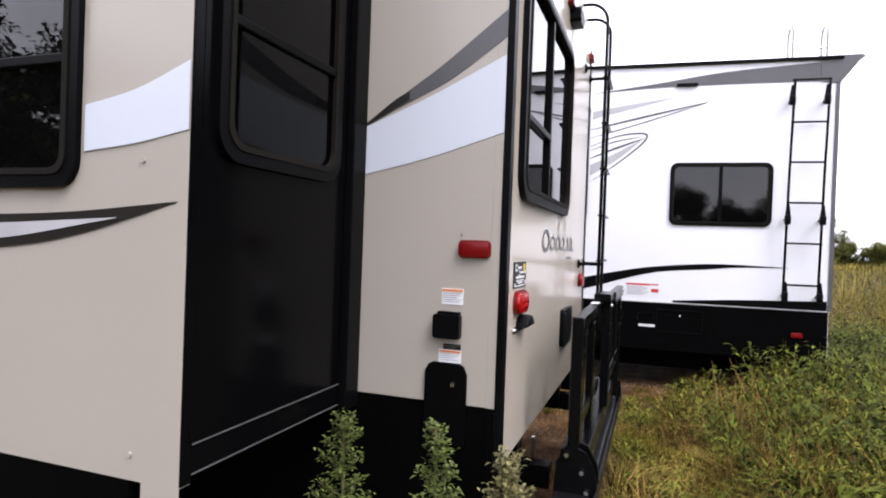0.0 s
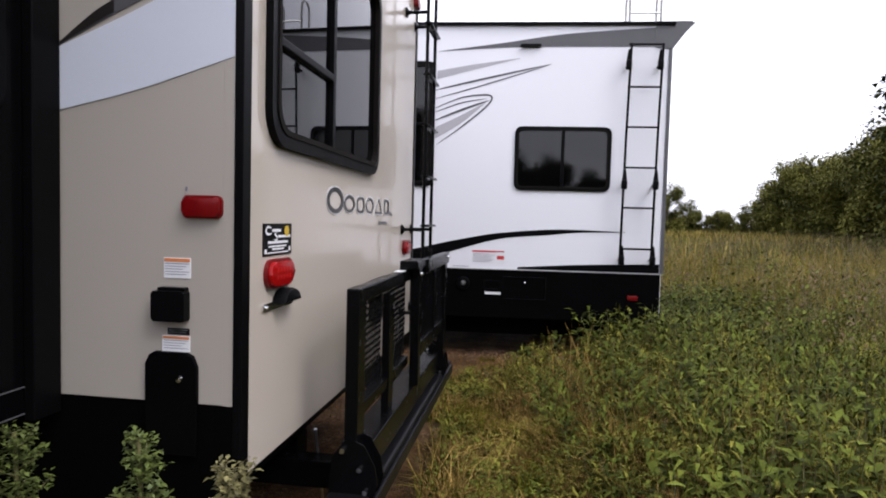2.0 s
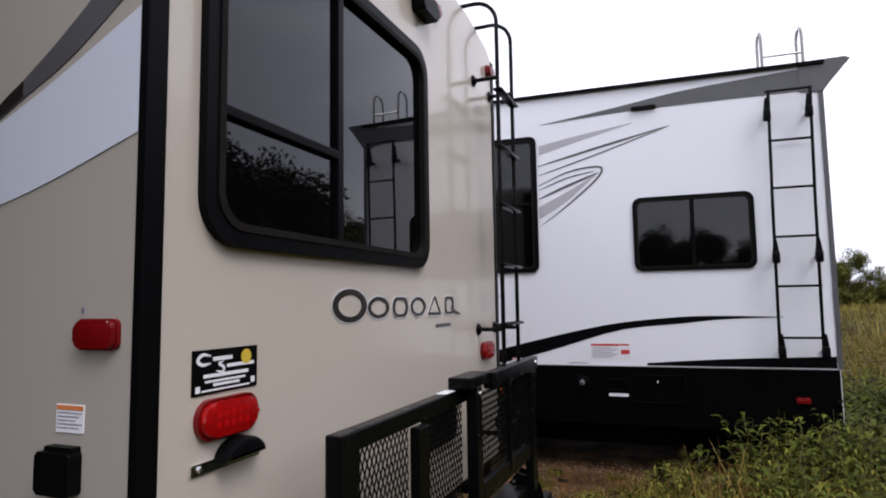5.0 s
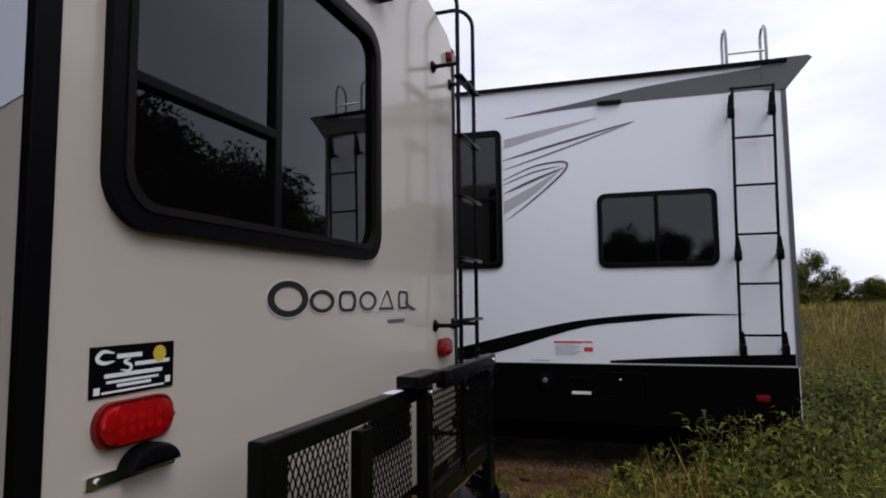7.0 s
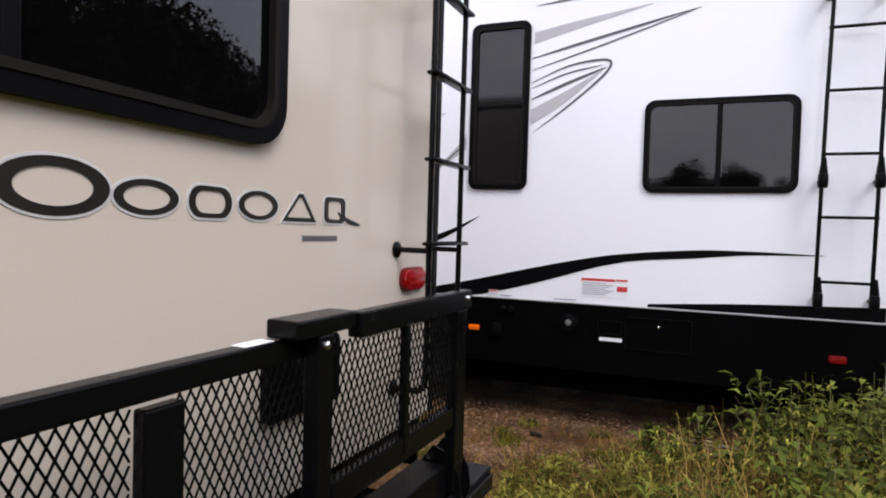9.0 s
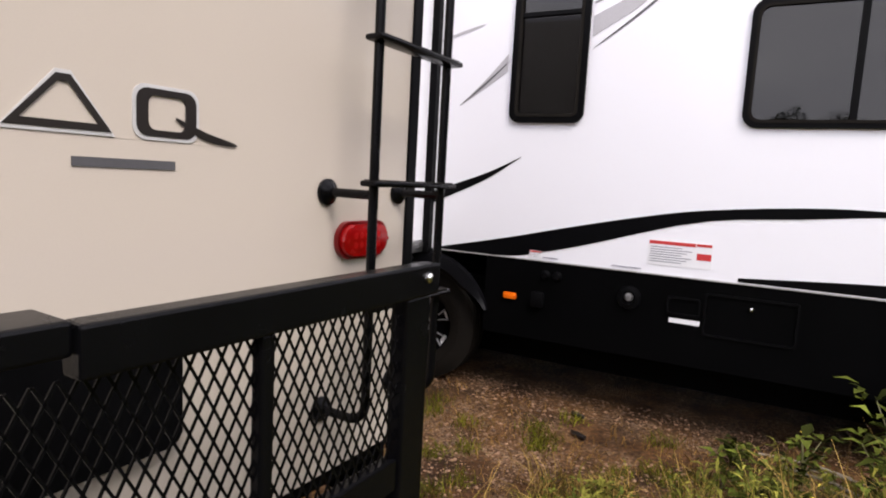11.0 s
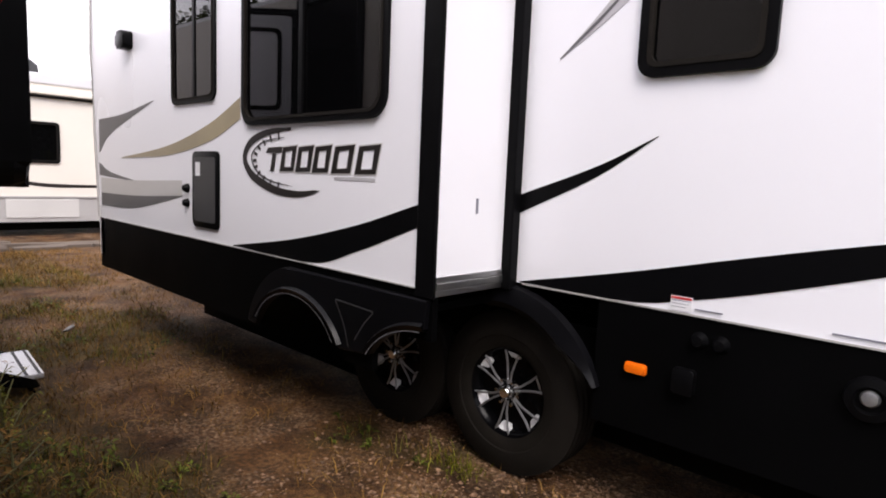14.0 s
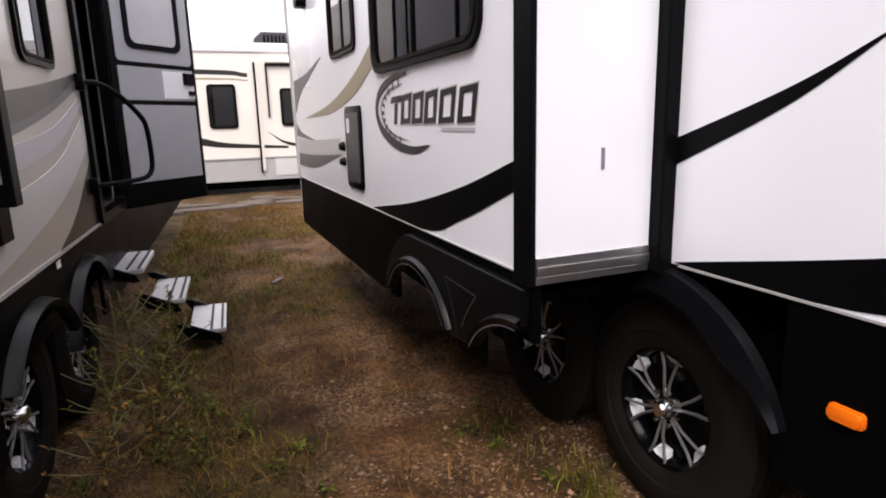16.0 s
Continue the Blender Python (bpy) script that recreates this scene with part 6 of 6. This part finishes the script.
def plant(name, x, y, height, leaves, leaf_len, label, mat=None, branches=5, spread=0.35, seed=0):
    """A weed of its own: a stem with side shoots, and its leaves."""
    r = np.random.default_rng(seed)
    z0 = float(ground_z(x, y))
    root = thing(name, label, "plant", pose(x, y, z0), "weeds by the trailers")
    bm = bmesh.new()
    tip = Vector((r.normal(0, 0.04), r.normal(0, 0.04), height))
    tube(bm, [(0, 0, -0.02), tip * 0.5 + Vector((0.01, 0.008, 0)), tip], 0.0045, 6)
    spots = [(tip * f, 0.8) for f in np.linspace(0.1, 1, leaves // 2)]
    for i in range(branches):
        f = 0.15 + 0.65 * i / branches
        a = r.uniform(0, 6.28)
        s = tip * f
        e = s + Vector((math.cos(a) * spread * height * (1 - f * 0.6), math.sin(a) * spread * height * (1 - f * 0.6), height * 0.3))
        tube(bm, [s, s.lerp(e, 0.5) - Vector((0, 0, 0.01)), e], 0.0028, 5)
        spots += [(s.lerp(e, g), 1.0) for g in np.linspace(0.25, 1, max(2, leaves // (2 * branches)))]
    part("stem", bm, M_STEM, root)["kind"] = "stuff"
    k = len(spots) * 3
    base = np.repeat(np.array([tuple(p) for p, _ in spots]), 3, 0) + r.normal(0, 0.006, (k, 3))
    a = r.uniform(0, 6.28, k)
    d = np.stack([np.cos(a), np.sin(a), r.uniform(-0.1, 0.9, k)], -1)
    L = leaf_len * r.uniform(0.6, 1.25, k)
    v = leaf_arrays(base, d, L, L * 0.42, r.uniform(0, 0.4, k))
    me = fast_mesh("leaves", v.reshape(-1, 3), (LEAF_FACES[None] + 5 * np.arange(k)[:, None, None]).reshape(-1, 4), mat or M_WEED)
    lv = new("leaves", me)
    lv.parent = root
    return root


def cone_weed(x, y, height, width, label, seed, mat):
    """A bushy weed: many short leafy side shoots, widest low down."""
    r = np.random.default_rng(seed)
    root = thing("bushy_weed", label, "plant", pose(x, y, float(ground_z(x, y))), "weeds by the trailers")
    bm = bmesh.new()
    tube(bm, [(0, 0, -0.02), (0.01, 0.01, height * 0.5), (0, 0, height)], 0.006, 6)
    pts = []
    for i in range(34):
        f = 0.18 + 0.82 * i / 34
        a = 2.4 * i + r.normal(0, 0.3)
        ln = width * (1.05 - f) ** 0.8 * r.uniform(0.7, 1.15) + 0.015
        s = Vector((0.005, 0.005, height * f))
        e = s + Vector((math.cos(a) * ln, math.sin(a) * ln, ln * 0.75))
        tube(bm, [s, s.lerp(e, 0.55) - Vector((0, 0, 0.006)), e], 0.002, 4)
        pts += [s.lerp(e, g) for g in np.linspace(0.3, 1.0, 7)]
    part("stem", bm, M_STEM, root)["kind"] = "stuff"
    base = np.repeat(np.array([tuple(p) for p in pts]), 9, 0)
    k = len(base)
    base = base + r.normal(0, 0.011, (k, 3))
    a = r.uniform(0, 6.28, k)
    d = np.stack([np.cos(a), np.sin(a), r.uniform(-0.1, 1.0, k)], -1)
    L = r.uniform(0.013, 0.027, k)
    v = leaf_arrays(base, d, L, L * 0.5, r.uniform(0, 0.3, k))
    lv = new("leaves", fast_mesh("leaves", v.reshape(-1, 3), (LEAF_FACES[None] + 5 * np.arange(k)[:, None, None]).reshape(-1, 4), mat))
    lv.parent = root
    return root


M_MUGWORT = material("grey_green_leaf", (0.042, 0.066, 0.01), 0.6, vary=0.25, scale=6, island=0.5, tint=(0.105, 0.13, 0.026))
M_YELLOWING = material("yellowing_leaf", (0.085, 0.072, 0.022), 0.6, vary=0.25, scale=6, island=0.45, tint=(0.2, 0.18, 0.07))
cone_weed(-0.5, -0.2, 0.8, 0.145, "grey-green bushy weed growing beside the slide-out", 1, M_MUGWORT)
cone_weed(-0.17, -0.2, 0.8, 0.13, "grey-green bushy weed growing at the trailer's corner", 2, M_MUGWORT)
cone_weed(0.06, -0.2, 0.74, 0.135, "yellowing bushy weed growing at the trailer's corner", 3, M_YELLOWING)
cone_weed(-0.62, -0.36, 0.5, 0.2, "grey-green bushy weed growing under the slide-out", 4, M_MUGWORT)
cone_weed(-0.36, -0.32, 0.42, 0.2, "low bushy weed growing beside the trailer", 5, M_MUGWORT)
for i, (px_, py_, ph) in enumerate(((1.25, 3.75, 0.34), (1.5, 3.6, 0.42), (1.75, 3.8, 0.5), (1.95, 3.55, 0.45), (2.15, 3.9, 0.62), (1.35, 3.3, 0.32), (2.4, 3.7, 0.6), (0.95, 3.85, 0.22), (1.62, 4.0, 0.55), (1.1, 3.5, 0.24), (2.3, 4.15, 0.66))):
    plant("broadleaf_weed", px_, py_, ph, 26, 0.095, "green broad-leaved weed beside the white trailer", M_WEED, 5, 0.4, 20 + i)
for i, (px_, py_, ph) in enumerate(((-2.3, 2.62, 0.42), (-2.7, 2.6, 0.55), (-3.0, 2.66, 0.5), (-1.9, 2.62, 0.3), (-2.5, 2.8, 0.34), (-2.85, 2.85, 0.36), (-3.2, 2.8, 0.4), (-2.15, 2.78, 0.26))):
    plant("wispy_weed", px_, py_, ph, 56, 0.036, "thin yellow-green weed beside the trailer's wheels", M_THATCH if i % 2 else M_OLIVE, 11, 0.7, 40 + i)

# ---- sticks and clutter ----
for i, (sx, sy, ex, ey, r) in enumerate(((1.2, 4.25, 1.55, 4.1, 0.008), (1.3, 4.3, 1.62, 4.22, 0.006), (1.1, 4.36, 1.5, 4.32, 0.007), (1.35, 4.12, 1.6, 3.98, 0.006))):
    st = thing("dead_stick", "grey dead stick lying on the dirt", "stick", group="sticks under the trailer")
    bm = bmesh.new()
    mid_ = ((sx + ex) / 2 + 0.03, (sy + ey) / 2, 0.06)
    tube(bm, [(sx, sy, float(ground_z(sx, sy)) + 0.01), mid_, (ex, ey, float(ground_z(ex, ey)) + r)], r, 6)
    part("branch", bm, M_DEADWOOD, st)
for cx, cy, s in ((0.16, 4.36, 0.05), (0.24, 4.08, 0.055), (-4.64, 3.62, 0.11)):
    deb = thing("dark_leaf_scrap", "dark curled scrap lying on the dirt", "debris")
    bm = bmesh.new()
    z = float(ground_z(cx, cy)) + 0.012
    prism(bm, [(-s, -0.012), (-s * 0.4, -0.022), (s, -0.008), (s * 0.8, 0.014), (-s * 0.5, 0.016)], 0, 0.014, Matrix.Translation((cx, cy, z)) @ Matrix.Rotation(radians(-35), 4, "Z"), 0.003)
    part("scrap", bm, M_BROWNFILM, deb)
# broken slabs along the lane's far end
for i in range(26):
    cx, cy = -10.2 - 1.5 * rng.random(), 0.5 + 6.5 * i / 26 + rng.uniform(-0.1, 0.1)
    w, d = rng.uniform(0.3, 0.7), rng.uniform(0.12, 0.25)
    sb = thing("concrete_slab", "broken pale concrete slab lying in the mud", "slab", group="slabs along the lane")
    bm = bmesh.new()
    k = [(w * (0.6 + 0.4 * rng.random()) * math.cos(a), d * (0.6 + 0.4 * rng.random()) * math.sin(a)) for a in np.linspace(0, 6.28, 8)[:-1]]
    prism(bm, [(v, u) for u, v in k][::-1], -0.05, 0.05, Matrix.Translation((cx, cy, float(ground_z(cx, cy)) + 0.005)), 0.01)
    part("slab", bm, M_SLAB, sb)

# ---- trees ----
M_BARK = material("bark", (0.07, 0.055, 0.04), 0.9, vary=0.3, scale=5, fine=40, bump=0.6)
# One wood in two leaf tones: dark for reflections, brightened in direct view.
M_LEAF = material("tree_leaf", (0.016, 0.024, 0.006), 0.7, vary=0.3, scale=0.3, island=0.5, tint=(0.036, 0.044, 0.01), spec=0.06)
M_BRIGHTLEAF = material("brightened_tree_leaf", (0.034, 0.042, 0.009), 0.7, vary=0.3, scale=0.3, island=0.6, tint=(0.15, 0.145, 0.032), spec=0.06)


def tree_parts(seed, height, spread, leaves, leaf_mat):
    r = np.random.default_rng(seed)
    bm = bmesh.new()
    top = height * 0.8
    rings = []
    pts = [(0, 0, -0.2), (r.normal(0, 0.1), r.normal(0, 0.1), top * 0.4), (r.normal(0, 0.3), r.normal(0, 0.3), top)]
    prev = None
    for k in range(7):
        f = k / 6
        c = Vector((pts[1][0] * min(1, 2 * f) + (pts[2][0] - pts[1][0]) * max(0, 2 * f - 1), pts[1][1] * min(1, 2 * f), -0.2 + (top + 0.2) * f))
        rad = 0.16 * height / 8 * (1 - 0.85 * f)
        ring = [bm.verts.new(c + Vector((rad * math.cos(a), rad * math.sin(a), 0))) for a in np.linspace(0, 2 * math.pi, 9)[:-1]]
        if prev:
            for i in range(8):
                bm.faces.new((prev[i], prev[(i + 1) % 8], ring[(i + 1) % 8], ring[i]))
        prev = ring
    centres = []
    for k in range(24):
        f = r.uniform(0.1, 0.95)
        a = r.uniform(0, 6.28)
        ln = spread * (1.1 - 0.7 * abs(f - 0.45)) * r.uniform(0.6, 1.05)
        s = Vector((0, 0, top * f))
        e = s + Vector((math.cos(a) * ln, math.sin(a) * ln, r.uniform(0.2, 0.9) * spread * 0.5))
        tube(bm, [s, s.lerp(e, 0.5) + Vector((0, 0, 0.1)), e], 0.03 * height / 8, 5)
        centres += [(tuple(e), spread * r.uniform(0.28, 0.45)), (tuple(s.lerp(e, 0.6)), spread * r.uniform(0.25, 0.4))]
    centres.append(((0, 0, top * 1.08), spread * 0.4))
    me_t = bpy.data.meshes.new("trunk")
    bm.to_mesh(me_t)
    bm.free()
    me_t.materials.append(M_BARK)
    c = np.array([p for p, _ in centres])
    rad = np.array([q for _, q in centres])
    pick = r.integers(0, len(c), leaves)
    v = r.normal(0, 1, (leaves, 3))
    v /= np.linalg.norm(v, axis=1, keepdims=True)
    base = c[pick] + v * (rad[pick] * r.uniform(0.3, 1.1, leaves))[:, None] * [1, 1, 0.8]
    L = r.uniform(0.11, 0.27, leaves) * height / 8
    d = v + r.normal(0, 0.5, (leaves, 3))
    arr = leaf_arrays(base, d, L, L * 0.75, r.uniform(0, 0.5, leaves))
    me_c = fast_mesh("crown", arr.reshape(-1, 3), (LEAF_FACES[None] + 5 * np.arange(leaves)[:, None, None]).reshape(-1, 4), leaf_mat)
    return me_t, me_c


TREES = [tree_parts(50 + i, 8.0, s, 17000, mat) for i, (s, mat) in enumerate(((2.4, M_LEAF), (2.8, M_LEAF), (2.2, M_LEAF), (2.6, M_LEAF), (2.5, M_BRIGHTLEAF), (2.9, M_BRIGHTLEAF)))]


def tree(x, y, scale, turn, which, group):
    root = thing("tree", "bushy tree at the field's edge, olive-green leaves brightened for direct view" if which > 3 else "dense broad-leaved tree out of view, green darkened for window reflections", "tree", pose(x, y, float(ground_z(x, y)), 0, 0, turn) @ Matrix.Scale(scale, 4), group)
    for nm, me in zip(("trunk", "crown"), TREES[which]):
        o = new(nm, me)
        o.parent = root
    return root


# the wood along the field: bearing from +y, distance, height
# Trees past bearing 168 are added out of view to darken window reflections.
WOOD = ((12.6, 60, 2.7), (14.0, 60, 3.0), (15.4, 59, 2.6), (16.8, 58, 2.8), (18.1, 57, 2.5), (19.4, 57, 2.7), (20.5, 56, 2.6), (22.2, 54, 3.6), (23.8, 50, 5.0), (25.4, 46, 6.4), (27.2, 42, 6.3), (29.2, 38, 6.3), (31.6, 33, 6.5), (34.5, 28, 7.2), (38.5, 24, 7.8), (43.5, 21, 8.6), (49, 20, 9.0), (55, 20, 9.2), (61, 20, 8.6), (67, 20, 9.2), (73, 20, 8.8), (80, 21, 9.2), (87, 22, 9.0), (94, 23, 9.4), (102, 24, 9.0), (110, 25, 9.4), (119, 26, 9.0), (128, 27, 9.4), (138, 28, 9.0), (148, 29, 9.4), (158, 30, 6.0), (163, 31, 5.6), (168, 30, 5.4), (173, 30, 6.0), (178, 29, 6.4), (183, 29, 5.8), (188, 28, 6.6), (193, 28, 6.4), (198, 27, 7.4), (208, 26, 9.2), (218, 25, 9.0), (228, 24, 9.4), (237, 24, 9.0), (246, 24, 9.3), (255, 25, 9.0))
for bearing, dist, high in WOOD:
    for row in range(2):
        a_ = radians(bearing + (0.9 if row else 0) + rng.uniform(-0.3, 0.3))
        d_ = dist + 3.0 * row
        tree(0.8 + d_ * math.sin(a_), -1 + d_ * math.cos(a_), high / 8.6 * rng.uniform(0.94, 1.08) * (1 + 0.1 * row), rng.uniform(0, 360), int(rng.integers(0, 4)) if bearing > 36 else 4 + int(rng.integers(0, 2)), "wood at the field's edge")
for i, (tx, ty, s) in enumerate(((9.5, 62, 0.6), (11.5, 64, 0.5), (13, 60, 0.55), (14, 55, 0.6), (8, 66, 0.65), (15, 50, 0.62), (10.5, 70, 0.7), (13, 72, 0.7), (6, 70, 0.6), (3, 72, 0.6))):
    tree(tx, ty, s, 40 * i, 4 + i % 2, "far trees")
